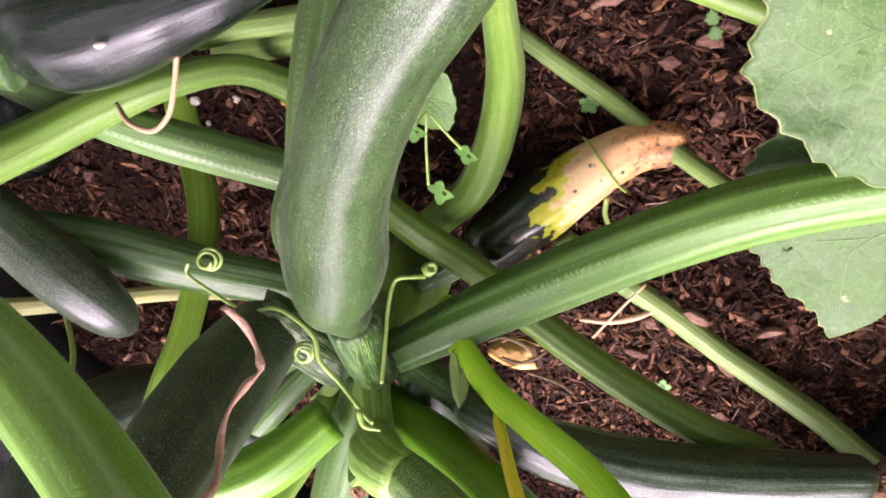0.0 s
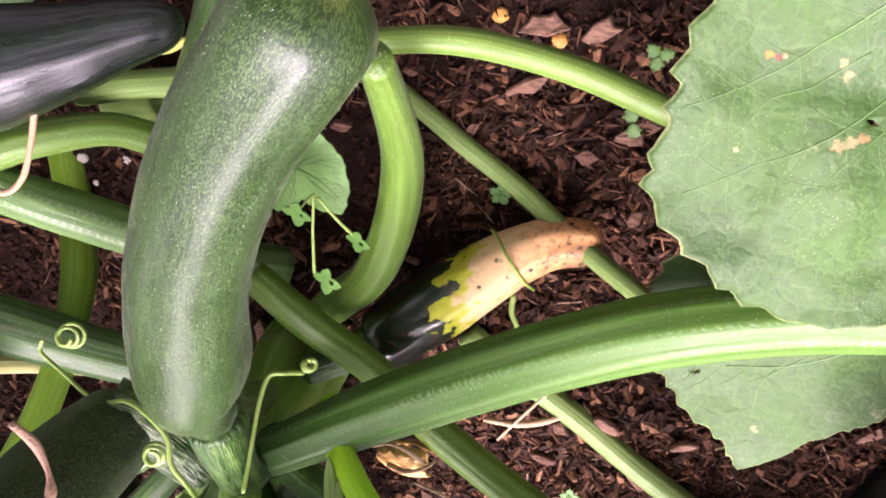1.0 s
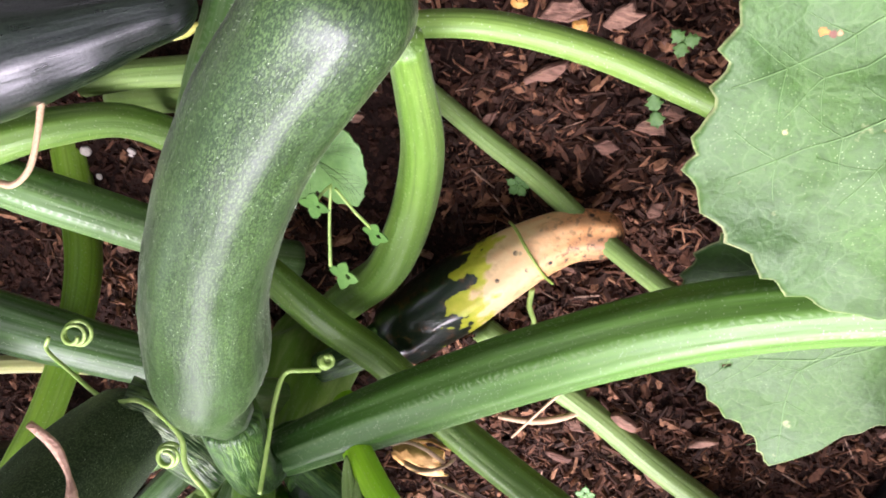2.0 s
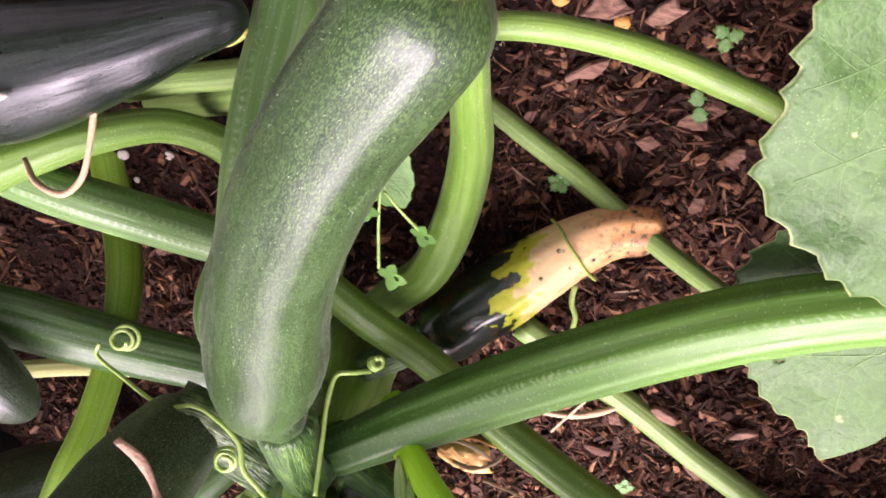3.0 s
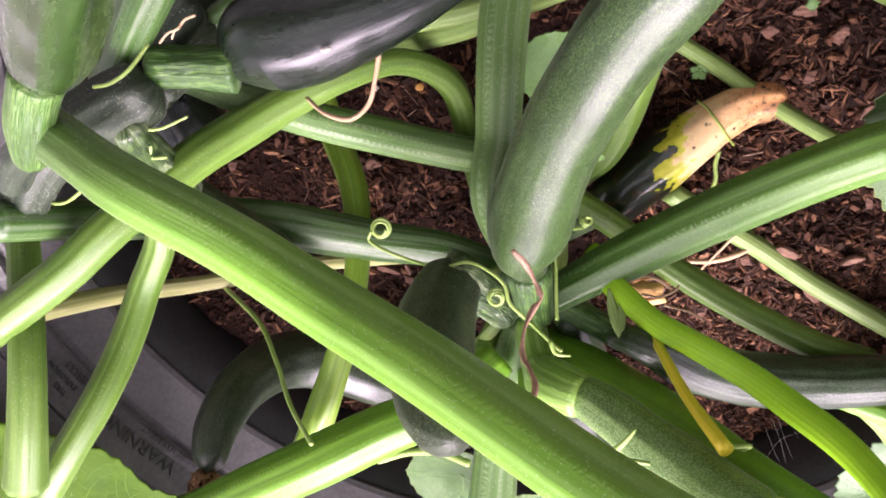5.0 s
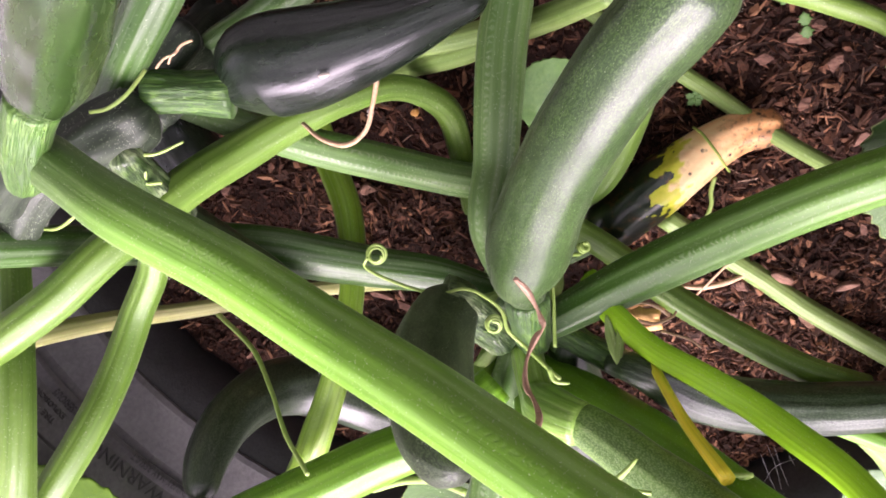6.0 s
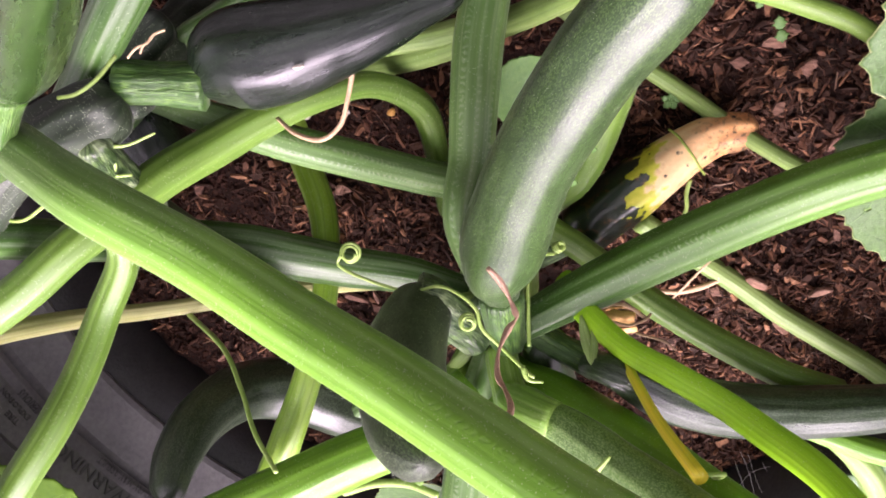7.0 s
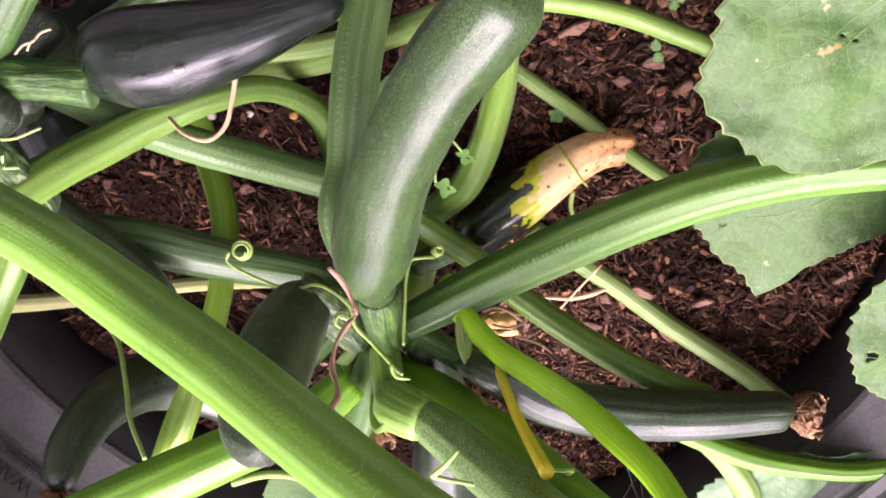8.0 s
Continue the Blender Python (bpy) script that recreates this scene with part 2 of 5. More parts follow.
def leaf_material(name, a, b, spots):
    """Rough leaf blade: net of pale small veins between quilted green cells, mildew specks, tan damage and rust spots."""
    m = Nodes(name)
    big = m.noise(m.place(32.0), 1.0, 4.0)
    colour = m.mix(m.grey(big, 0.33, 0.67), a, b)
    fine = m.noise(m.place(420.0), 1.0, 4.0, 0.65)
    colour = m.mix(m.grey(fine, 0.42, 0.7, 0.0, 0.55), colour, tuple(0.62 * c for c in a))
    net = m.add("TexVoronoi", 0, {"feature": "DISTANCE_TO_EDGE"}, Vector=m.add("VectorMath", 0, {"operation": "ADD"}, i0=m.place(130.0), i1=m.add("TexNoise", 1, Vector=m.place(160.0), Scale=1.0, Detail=2.0)), Scale=1.0)
    colour = m.mix(m.grey(net, 0.06, 0.0, 0.0, 0.07), colour, (0.3, 0.42, 0.22))
    specks = m.add("TexVoronoi", 0, Vector=m.place(850.0), Scale=1.0)
    where = m.grey(m.noise(m.place(28.0), 1.0, 3.0), 0.42, 0.68, 0.0, 0.75)
    dots = m.add("Math", 0, {"operation": "MULTIPLY"}, i0=m.grey(specks, 0.2, 0.08), i1=where)
    colour = m.mix(dots, colour, (0.26, 0.36, 0.18))
    wear = m.noise(m.place(85.0), 1.0, 5.0, 0.65)
    colour = m.mix(m.grey(wear, 0.66, 0.76, 0.0, 0.5), colour, (0.42, 0.42, 0.22))
    rim = m.add("SeparateXYZ", 0, Vector=m.flow(1.0, 1.0))
    rim = m.add("Math", 0, {"operation": "MULTIPLY_ADD"}, i0=wear, i1=0.02, i2=rim)
    colour = m.mix(m.grey(rim, 1.002, 1.012, 0.0, 0.7), colour, (0.40, 0.42, 0.2))
    co = m.add("VectorMath", 0, {"operation": "MULTIPLY"}, i0=m.add("TexCoord", 3), i1=(1.0, 1.0, 0.0))
    ragged = m.noise(m.place(620.0), 1.0, 4.0, 0.6)
    for centre, radius, tint in spots:
        d = m.add("VectorMath", 1, {"operation": "DISTANCE"}, i0=co, i1=centre)
        d = m.add("Math", 0, {"operation": "MULTIPLY_ADD"}, i0=ragged, i1=3.0 * radius, i2=d)
        colour = m.mix(m.grey(d, radius * 2.7, radius * 2.2, 0.0, 0.85), colour, tint)
    h = m.add("Math", 0, {"operation": "MULTIPLY_ADD"}, i0=fine, i1=0.6, i2=m.grey(big, 0.2, 0.8, 0.0, 0.5))
    h = m.add("Math", 0, {"operation": "MULTIPLY_ADD"}, i0=m.grey(net, 0.0, 0.25), i1=0.16, i2=h)
    return m.done(Base_Color=colour, Roughness=m.grey(big, 0.3, 0.7, 0.48, 0.62), Specular_IOR_Level=0.38, Normal=m.bump(h, 0.55, 0.0012),
                  Subsurface_Weight=0.1, Subsurface_Radius=(0.002, 0.004, 0.001), Subsurface_Scale=0.3)


M_LEAF = leaf_material("leaf_blade", (0.024, 0.074, 0.007), (0.044, 0.110, 0.015), [((0.0605, -0.0594, 0), 0.0010, (0.6, 0.16, 0.01)), ((0.0625, -0.0596, 0), 0.0008, (0.12, 0.02, 0.01)), ((0.0638, -0.0593, 0), 0.0006, (0.45, 0.2, 0.1)),
                      ((0.0817, -0.0785, 0), 0.0016, (0.27, 0.21, 0.10)), ((0.0843, -0.0772, 0), 0.0016, (0.27, 0.21, 0.10)), ((0.0872, -0.0760, 0), 0.0013, (0.25, 0.16, 0.06)), ((0.0772, -0.0587, 0), 0.0012, (0.22, 0.2, 0.07)),
                      ((0.0792, -0.0618, 0), 0.0013, (0.22, 0.18, 0.07)), ((0.0587, -0.0847, 0), 0.0007, (0.34, 0.30, 0.14))])
M_DRY_PETAL = plain_material("dried_orange_petal", (0.58, 0.30, 0.09), (0.80, 0.50, 0.20), 260.0, 0.6, 0.4)
M_CALYX = plain_material("yellow_green_calyx", (0.22, 0.34, 0.05), (0.38, 0.46, 0.10), 260.0, 0.5, 0.4)
M_WEB = plain_material("cobweb_thread", (0.55, 0.55, 0.55), (0.7, 0.7, 0.7), 300.0, 0.5, 0.0)
M_LEAF_DARK = plain_material("yellow_green_blade", (0.028, 0.072, 0.003), (0.055, 0.11, 0.006), 110.0, 0.7, 0.35, Specular_IOR_Level=0.12)
M_VEIN = plain_material("leaf_vein", (0.07, 0.155, 0.035), (0.105, 0.205, 0.06), 300.0, 0.6, 0.1)
M_VEIN_DARK = plain_material("yellow_green_vein", (0.05, 0.12, 0.004), (0.085, 0.16, 0.01), 300.0, 0.7, 0.1)
M_TENDRIL = plain_material("tendril", (0.2, 0.34, 0.06), (0.34, 0.46, 0.14), 300.0, 0.45, 0.2)
M_DRY = plain_material("dried_tendril", (0.42, 0.26, 0.15), (0.62, 0.43, 0.28), 500.0, 0.7, 0.5)
M_DRY_DARK = plain_material("withered_stalk", (0.34, 0.18, 0.125), (0.58, 0.36, 0.26), 500.0, 0.75, 0.6)
M_BLOSSOM_DRY = plain_material("withered_blossom", (0.17, 0.075, 0.038), (0.42, 0.22, 0.12), 500.0, 0.85, 0.8)
M_PETAL = plain_material("blossom_petal", (0.62, 0.60, 0.10), (0.75, 0.72, 0.25), 250.0, 0.5, 0.3)
M_SOIL = plain_material("soil", (0.006, 0.0035, 0.0028), (0.026, 0.013, 0.010), 260.0, 0.95, 1.0, Specular_IOR_Level=0.08)
M_GROUND = plain_material("bare_ground", (0.03, 0.02, 0.014), (0.07, 0.045, 0.03), 20.0, 0.95, 0.8)
M_RUBBER = plain_material("tyre_rubber", (0.085, 0.08, 0.084), (0.155, 0.146, 0.153), 160.0, 0.33, 0.25)
M_WALL = plain_material("added_dark_wall", (0.03, 0.028, 0.025), (0.06, 0.055, 0.05), 8.0, 0.9, 0.5)
# Clean black bead rubber, made darker still by shade put into its colour.
M_BEAD = plain_material("shaded_bead_rubber", (0.012, 0.012, 0.013), (0.03, 0.029, 0.031), 220.0, 0.5, 0.25)
M_LETTER = plain_material("raised_rubber", (0.035, 0.033, 0.035), (0.065, 0.061, 0.065), 300.0, 0.45, 0.1)
M_STONE = plain_material("perlite", (0.55, 0.48, 0.42), (0.72, 0.66, 0.6), 400.0, 0.8, 0.5)

M_LEAF_PALE = plain_material("pale_leaf_underside", (0.075, 0.15, 0.06), (0.13, 0.21, 0.11), 120.0, 0.5, 0.3)
M_LEAF_FRESH = plain_material("fresh_leaf", (0.06, 0.16, 0.03), (0.11, 0.24, 0.05), 200.0, 0.5, 0.3)
M_BRISTLE = plain_material("bristle", (0.5, 0.58, 0.42), (0.62, 0.66, 0.55), 300.0, 0.5, 0.0)
M_SEED = plain_material("orange_seed", (0.55, 0.26, 0.05), (0.7, 0.4, 0.12), 400.0, 0.5, 0.3)
M_CRUMB = plain_material("soil_crumb", (0.010, 0.005, 0.004), (0.065, 0.03, 0.021), 300.0, 0.95, 0.8, Specular_IOR_Level=0.08)


def bark_material():
    m = Nodes("bark_chip")
    isl = m.add("NewGeometry", 8)
    colour = m.ramp(isl, (0.0, (0.020, 0.008, 0.004)), (0.45, (0.050, 0.020, 0.010)), (0.8, (0.14, 0.058, 0.031)), (1.0, (0.33, 0.16, 0.085)))
    grain = m.noise(m.place(420.0), 1.0, 4.0)
    colour = m.mix(m.grey(grain, 0.4, 0.75, 0.0, 0.7), colour, (0.03, 0.015, 0.012))
    return m.done(Base_Color=colour, Roughness=0.8, Normal=m.bump(grain, 0.9, 0.001), Specular_IOR_Level=0.25)


M_BARK = bark_material()
M_WOOD_FIBRE = plain_material("wood_fibre", (0.16, 0.085, 0.055), (0.36, 0.23, 0.16), 300.0, 0.8, 0.3)


def wood_material():
    """Splintered wood: fibres along the chip, each chip its own tone."""
    m = Nodes("wood_chip")
    v = m.add("VectorMath", 0, {"operation": "MULTIPLY"}, i0=m.add("NewGeometry", 0), i1=(160.0, 620.0, 500.0))
    fibre = m.noise(v, 1.0, 4.0, 0.6)
    colour = m.mix(m.random(), (0.13, 0.058, 0.04), (0.33, 0.18, 0.125))
    colour = m.mix(m.grey(fibre, 0.42, 0.7, 0.0, 0.75), colour, (0.05, 0.022, 0.015))
    stain = m.noise(m.add("VectorMath", 0, {"operation": "MULTIPLY"}, i0=m.add("NewGeometry", 0), i1=(140.0, 140.0, 140.0)), 1.0, 3.0)
    colour = m.mix(m.grey(stain, 0.5, 0.7, 0.0, 0.6), colour, (0.07, 0.03, 0.02))
    return m.done(Base_Color=colour, Roughness=0.9, Normal=m.bump(fibre, 0.9, 0.0015))


M_WOOD = wood_material()


# ---- mesh helpers ----
def mesh_of(name, verts, faces, material, flow=None, smooth=True):
    me = bpy.data.meshes.new(name)
    me.from_pydata([tuple(v) for v in verts], [], faces)
    if flow is not None:
        at = me.attributes.new("flow", "FLOAT_VECTOR", "POINT")
        flow = np.asarray(flow, np.float32)
        at.data.foreach_set("vector", flow[:, :3].ravel())
        if flow.shape[1] > 3:
            me.attributes.new("lane", "FLOAT", "POINT").data.foreach_set("value", flow[:, 3].copy())
    if smooth:
        me.polygons.foreach_set("use_smooth", np.ones(len(me.polygons), bool))
    me.materials.append(material)
    me.update()
    return me


def thing(name, at, label, category, group="", kind=""):
    ob = new(name)
    ob.location = at
    ob.empty_display_size = 0.02
    return tagged(ob, label, category, group, kind)


def part(name, me, parent, label=""):
    """Links a mesh, given in world coordinates, as one part of a thing."""
    ob = new(name, me)
    ob.parent = parent
    if not parent.parent:
        ob.matrix_parent_inverse = Matrix.Translation(-parent.location)
    return tagged(ob, label)


def glide(pts, step=0.004):
    """Points along a smooth line through control points of any dimension."""
    p = np.array(pts, float)
    q = np.vstack([2 * p[0] - p[1], p, 2 * p[-1] - p[-2]])
    out = []
    for a, b, c, d in zip(q, q[1:], q[2:], q[3:]):
        n = max(2, int(np.linalg.norm((c - b)[:3]) / step))
        for t in np.arange(n) / n:
            out.append(0.5 * (2 * b + (c - a) * t + (2 * a - 5 * b + 4 * c - d) * t * t + (3 * b - a - 3 * c + d) * t ** 3))
    out.append(p[-1])
    return np.array(out)


def sweep(pts, seg=20, step=0.004, ribs=0, depth=0.0, round_a=0.0, round_b=0.0, flat=1.0, lumps=0.0, twist=0.0, close=True, sharp=1.0, keel=False):
    """A tube through (x, y, z, radius) points: verts, faces and flow coordinates. ribs: ridges round it; round_a, round_b: lengths of the rounded ends."""
    c = glide(pts, step)
    xyz, rad = c[:, :3], np.maximum(c[:, 3], 1e-4)
    s = np.r_[0, np.cumsum(np.linalg.norm(np.diff(xyz, axis=0), axis=1))]
    if round_a or round_b:
        extra = []
        for length, side in ((round_a, 0), (round_b, 1)):
            if length:
                u = length * (1 - np.cos(np.linspace(0, 1, 9)[:-1] * np.pi / 2))
                extra.append(u if side == 0 else s[-1] - u)
        keep = s[(s >= round_a) & (s <= s[-1] - round_b)]
        ss = np.sort(np.concatenate([keep, *extra]))
        xyz = np.stack([np.interp(ss, s, xyz[:, k]) for k in range(3)], 1)
        rad = np.interp(ss, s, rad)
        total = s[-1]
        if round_a:
            rad = rad * np.sqrt(np.clip(1 - np.clip(1 - ss / round_a, 0, 1) ** 2, 0.0004, 1))
        if round_b:
            rad = rad * np.sqrt(np.clip(1 - np.clip(1 - (total - ss) / round_b, 0, 1) ** 2, 0.0004, 1))
        s = ss
    tang = np.gradient(xyz, axis=0)
    tang /= np.linalg.norm(tang, axis=1)[:, None] + 1e-12
    side = np.cross(tang[0], (0.0, 0.0, 1.0))
    if np.linalg.norm(side) < 0.2:
        side = np.cross(tang[0], (1.0, 0.0, 0.0))
    verts, flow, ang = [], [], np.arange(seg) * 2 * np.pi / seg
    ph = float(abs(xyz[0].sum()) * 37 % 6.28)
    shape = 1 + depth * (np.abs(np.cos(ribs * ang / 2 + ph)) ** sharp - 0.6) if ribs else np.ones(seg)
    if keel:
        shape = 1 + depth * (0.4 - np.abs(np.sin(ribs * ang / 2 + ph)) ** 0.8)
    for i in range(len(xyz)):
        side = side - tang[i] * (side @ tang[i])
        side /= np.linalg.norm(side)
        up = np.cross(side, tang[i])
        a = ang + twist * s[i]
        r = rad[i] * shape
        if lumps:
            r = r * (1 + lumps * np.array([noise.noise((2.2 * math.cos(t) + ph, 2.2 * math.sin(t), s[i] * 45)) for t in ang]))
        verts.append(xyz[i] + np.outer(np.cos(a) * r, side) + np.outer(np.sin(a) * r * flat, up))
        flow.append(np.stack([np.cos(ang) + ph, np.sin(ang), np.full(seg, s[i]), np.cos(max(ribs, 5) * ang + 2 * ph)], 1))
    n = len(verts)
    faces = [(i * seg + j, i * seg + (j + 1) % seg, (i + 1) * seg + (j + 1) % seg, (i + 1) * seg + j) for i in range(n - 1) for j in range(seg)]
    if close:
        faces += [tuple(range(seg))[::-1], tuple((n - 1) * seg + j for j in range(seg))]
    return np.concatenate(verts), faces, np.concatenate(flow)


def tube_mesh(name, pts, material, **k):
    v, f, w = sweep(pts, **k)
    return mesh_of(name, v, f, material, w)


def joined(name, pieces, material, smooth=True):
    verts, faces, flow, n = [], [], [], 0
    for v, f, w in pieces:
        verts.append(v), flow.append(w if w is not None else np.zeros((len(v), 4)))
        faces += [tuple(i + n for i in face) for face in f]
        n += len(v)
    return mesh_of(name, np.concatenate(verts), faces, material, np.concatenate(flow), smooth)


# ---- soil bed, ground and tyre ----
CX, CY, BEAD = -0.104, -0.232, 0.304


def soil_height(x, y):
    v = Vector((x, y, 0))
    return 0.007 * noise.noise(v * 9) + 0.0045 * noise.noise(v * 38 + Vector((3, 1, 2))) + 0.0022 * noise.noise(v * 120) - 0.004


def build_soil():
    n, half = 220, 0.36
    xs = np.linspace(CX - half, CX + half, n)
    ys = np.linspace(CY - half, CY + half, n)
    verts = [(x, y, soil_height(x, y)) for y in ys for x in xs]
    faces = [(j * n + i, j * n + i + 1, (j + 1) * n + i + 1, (j + 1) * n + i) for j in range(n - 1) for i in range(n - 1)
             if math.hypot(xs[i] - CX, ys[j] - CY) < 0.35]
    tagged(new("soil", mesh_of("soil", verts, faces, M_SOIL)), "dark crumbly potting soil filling the tyre planter", "soil", kind="structure")
    g = [(x, y, -0.16) for y in (-60, 60) for x in (-60, 60)]
    tagged(new("ground", mesh_of("ground", g, [(0, 1, 3, 2)], M_GROUND)), "bare brown garden ground around the planter", "ground", kind="structure")


def ring(name, profile, material, seg=220, a0=0.0, a1=2 * math.pi, smooth=True):
    """A profile of (radius, z) turned round the planter's axis."""
    full = a1 - a0 > 6.28
    m = seg if full else seg + 1
    ang = a0 + (a1 - a0) * np.arange(m) / seg
    k = len(profile)
    verts = [(CX + r * math.cos(a), CY + r * math.sin(a), z) for a in ang for r, z in profile]
    faces = [(i * k + j, i * k + j + 1, ((i + 1) % m) * k + j + 1, ((i + 1) % m) * k + j) for i in range(seg) for j in range(k - 1)]
    return mesh_of(name, verts, faces, material, smooth=smooth)


def build_tyre():
    tyre = thing("tyre_planter", (CX, CY, -0.16), "old black rubber tractor tyre laid flat as a planter", "tyre")
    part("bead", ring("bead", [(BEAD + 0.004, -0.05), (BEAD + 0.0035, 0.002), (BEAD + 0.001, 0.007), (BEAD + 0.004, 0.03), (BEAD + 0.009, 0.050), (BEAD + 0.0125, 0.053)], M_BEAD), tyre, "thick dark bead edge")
    wall = [(BEAD + 0.0125, 0.053), (BEAD + 0.0085, 0.0548), (BEAD + 0.0075, 0.0575), (BEAD + 0.009, 0.0615), (BEAD + 0.0125, 0.066), (BEAD + 0.022, 0.079), (BEAD + 0.027, 0.0865), (BEAD + 0.032, 0.0898), (BEAD + 0.0285, 0.0925),
            (BEAD + 0.0288, 0.0960), (BEAD + 0.034, 0.0995), (BEAD + 0.0385, 0.112), (BEAD + 0.0425, 0.1215), (BEAD + 0.0447, 0.1222), (BEAD + 0.0435, 0.1238), (BEAD + 0.055, 0.140),
            (BEAD + 0.064, 0.150), (BEAD + 0.08, 0.160), (BEAD + 0.10, 0.165), (BEAD + 0.12, 0.162)]
    part("sidewall", ring("sidewall", wall, M_RUBBER, 900, smooth=False), tyre)
    tread = [(BEAD + 0.12, 0.162), (BEAD + 0.165, 0.14), (BEAD + 0.18, 0.10), (BEAD + 0.182, 0.0), (BEAD + 0.18, -0.10), (BEAD + 0.15, -0.16)]
    part("tread", ring("tread", tread, M_RUBBER), tyre)
    return tyre


# Unseen wall, added behind the viewpoint to hold back sky and darken reflections.
def build_wall():
    v = [(x, y, z) for z in (-0.16, 1.8) for y in (1.0, 1.15) for x in (-3.0, 3.0)]
    f = [(0, 1, 5, 4), (3, 2, 6, 7), (2, 0, 4, 6), (1, 3, 7, 5), (4, 5, 7, 6), (0, 2, 3, 1)]
    tagged(new("wall_north", mesh_of("wall_north", v, f, M_WALL, smooth=False)), "unseen dark wall added behind the viewpoint to darken reflections", "wall", kind="structure")


build_soil()
build_wall()
tyre = build_tyre()


def wall_radius(z):
    return BEAD + float(np.interp(z, (0.0925, 0.096, 0.0995, 0.112, 0.1215), (0.0285, 0.0288, 0.034, 0.0385, 0.0425)))


def on_wall(verts, angle, z0, proud):
    """Bends flat lettering (x along, y up, z out) onto the sidewall's inner face; it reads from inside the ring."""
    out = []
    for x, y, z in verts:
        zz = z0 + y
        r = wall_radius(zz) - proud - z
        a = radians(angle) - x / BEAD
        out.append((CX + r * math.cos(a), CY + r * math.sin(a), zz))
    return out


def lettering(text, size, angle, z0, name="lettering"):
    cu = bpy.data.curves.new(name, "FONT")
    cu.body, cu.size, cu.extrude, cu.resolution_u = text, size, 0.0003, 2
    ob = bpy.data.objects.new(name, cu)
    scene.collection.objects.link(ob)
    me = ob.to_mesh()
    verts, faces = [tuple(v.co) for v in me.vertices], [tuple(p.vertices) for p in me.polygons]
    ob.to_mesh_clear()
    bpy.data.objects.remove(ob)
    bpy.data.curves.remove(cu)
    part(name, mesh_of(name, on_wall(verts, angle, z0, 0.0007), faces, M_LETTER, smooth=False), tyre)


lettering("SERIOUS INJURY MAY RESULT", 0.0050, -131.5, 0.0945)
lettering("TIRE", 0.0052, -153.8, 0.1100)
lettering("EXPLOSION", 0.0048, -153.2, 0.1035)
lettering("SERIOUS", 0.0048, -153.0, 0.0970)
lettering("WARNING", 0.0125, -137.4, 0.1010)

# ---- marrow plants: stalks ----
plant = thing("zucchini_plant", (-0.10, -0.28, 0.0), "bushy zucchini plant with thick ribbed green stalks and fruit", "vegetable plant", "zucchini plants")
plant_b = thing("zucchini_plant", (-0.30, -0.13, 0.0), "second zucchini crown with hairy dark stem and stalks", "vegetable plant", "zucchini plants")


def petiole(owner, pts, material, ribs=9, depth=0.07, label="", **k):
    return part("petiole", tube_mesh("petiole", pts, material, seg=36, step=0.004, ribs=ribs, depth=depth, **k), owner, label)


P1 = [(-0.3076, -0.1337, 0.1761, 0.011), (-0.2917, -0.1331, 0.1878, 0.0112), (-0.2698, -0.1338, 0.2031, 0.0111), (-0.241, -0.136, 0.221, 0.0117), (-0.2, -0.151, 0.231, 0.012), (-0.161, -0.163, 0.247, 0.0124), (-0.121, -0.163, 0.273, 0.0121), (-0.088, -0.161, 0.298, 0.0116), (-0.06, -0.162, 0.317, 0.0113), (-0.02, -0.162, 0.342, 0.011), (0.03, -0.165, 0.372, 0.0105)]
P2 = [(-0.087, -0.273, 0.103, 0.0096), (-0.046, -0.242, 0.101, 0.0123), (-0.008, -0.212, 0.104, 0.0129), (0.027, -0.182, 0.113, 0.0125), (0.06, -0.16, 0.118, 0.0122), (0.094, -0.146, 0.12, 0.0115), (0.127, -0.137, 0.122, 0.0111), (0.158, -0.129, 0.127, 0.0103)]
P3 = [(-0.11, -0.055, 0.05, 0.0125), (-0.112, -0.097, 0.073, 0.0118), (-0.114, -0.12, 0.088, 0.0119), (-0.114, -0.142, 0.104, 0.0114), (-0.114, -0.166, 0.117, 0.0105), (-0.115, -0.187, 0.136, 0.0093), (-0.106, -0.235, 0.115, 0.0085), (-0.104, -0.275, 0.07, 0.009)]
P4 = [(-0.347, -0.186, 0.18, 0.0098), (-0.337, -0.206, 0.149, 0.0105), (-0.329, -0.235, 0.107, 0.0115), (-0.301, -0.247, 0.084, 0.0125), (-0.251, -0.25, 0.081, 0.0134), (-0.22, -0.259, 0.075, 0.0133), (-0.188, -0.266, 0.071, 0.012), (-0.154, -0.272, 0.067, 0.0109), (-0.121, -0.283, 0.064, 0.0084), (-0.105, -0.292, 0.058, 0.0075)]
P5 = [(-0.112, -0.235, 0.018, 0.01), (-0.14, -0.221, 0.041, 0.0102), (-0.166, -0.21, 0.051, 0.0104), (-0.19, -0.198, 0.062, 0.0105), (-0.214, -0.188, 0.07, 0.0102), (-0.238, -0.179, 0.074, 0.0096), (-0.263, -0.171, 0.074, 0.0084), (-0.287, -0.162, 0.075, 0.0072)]
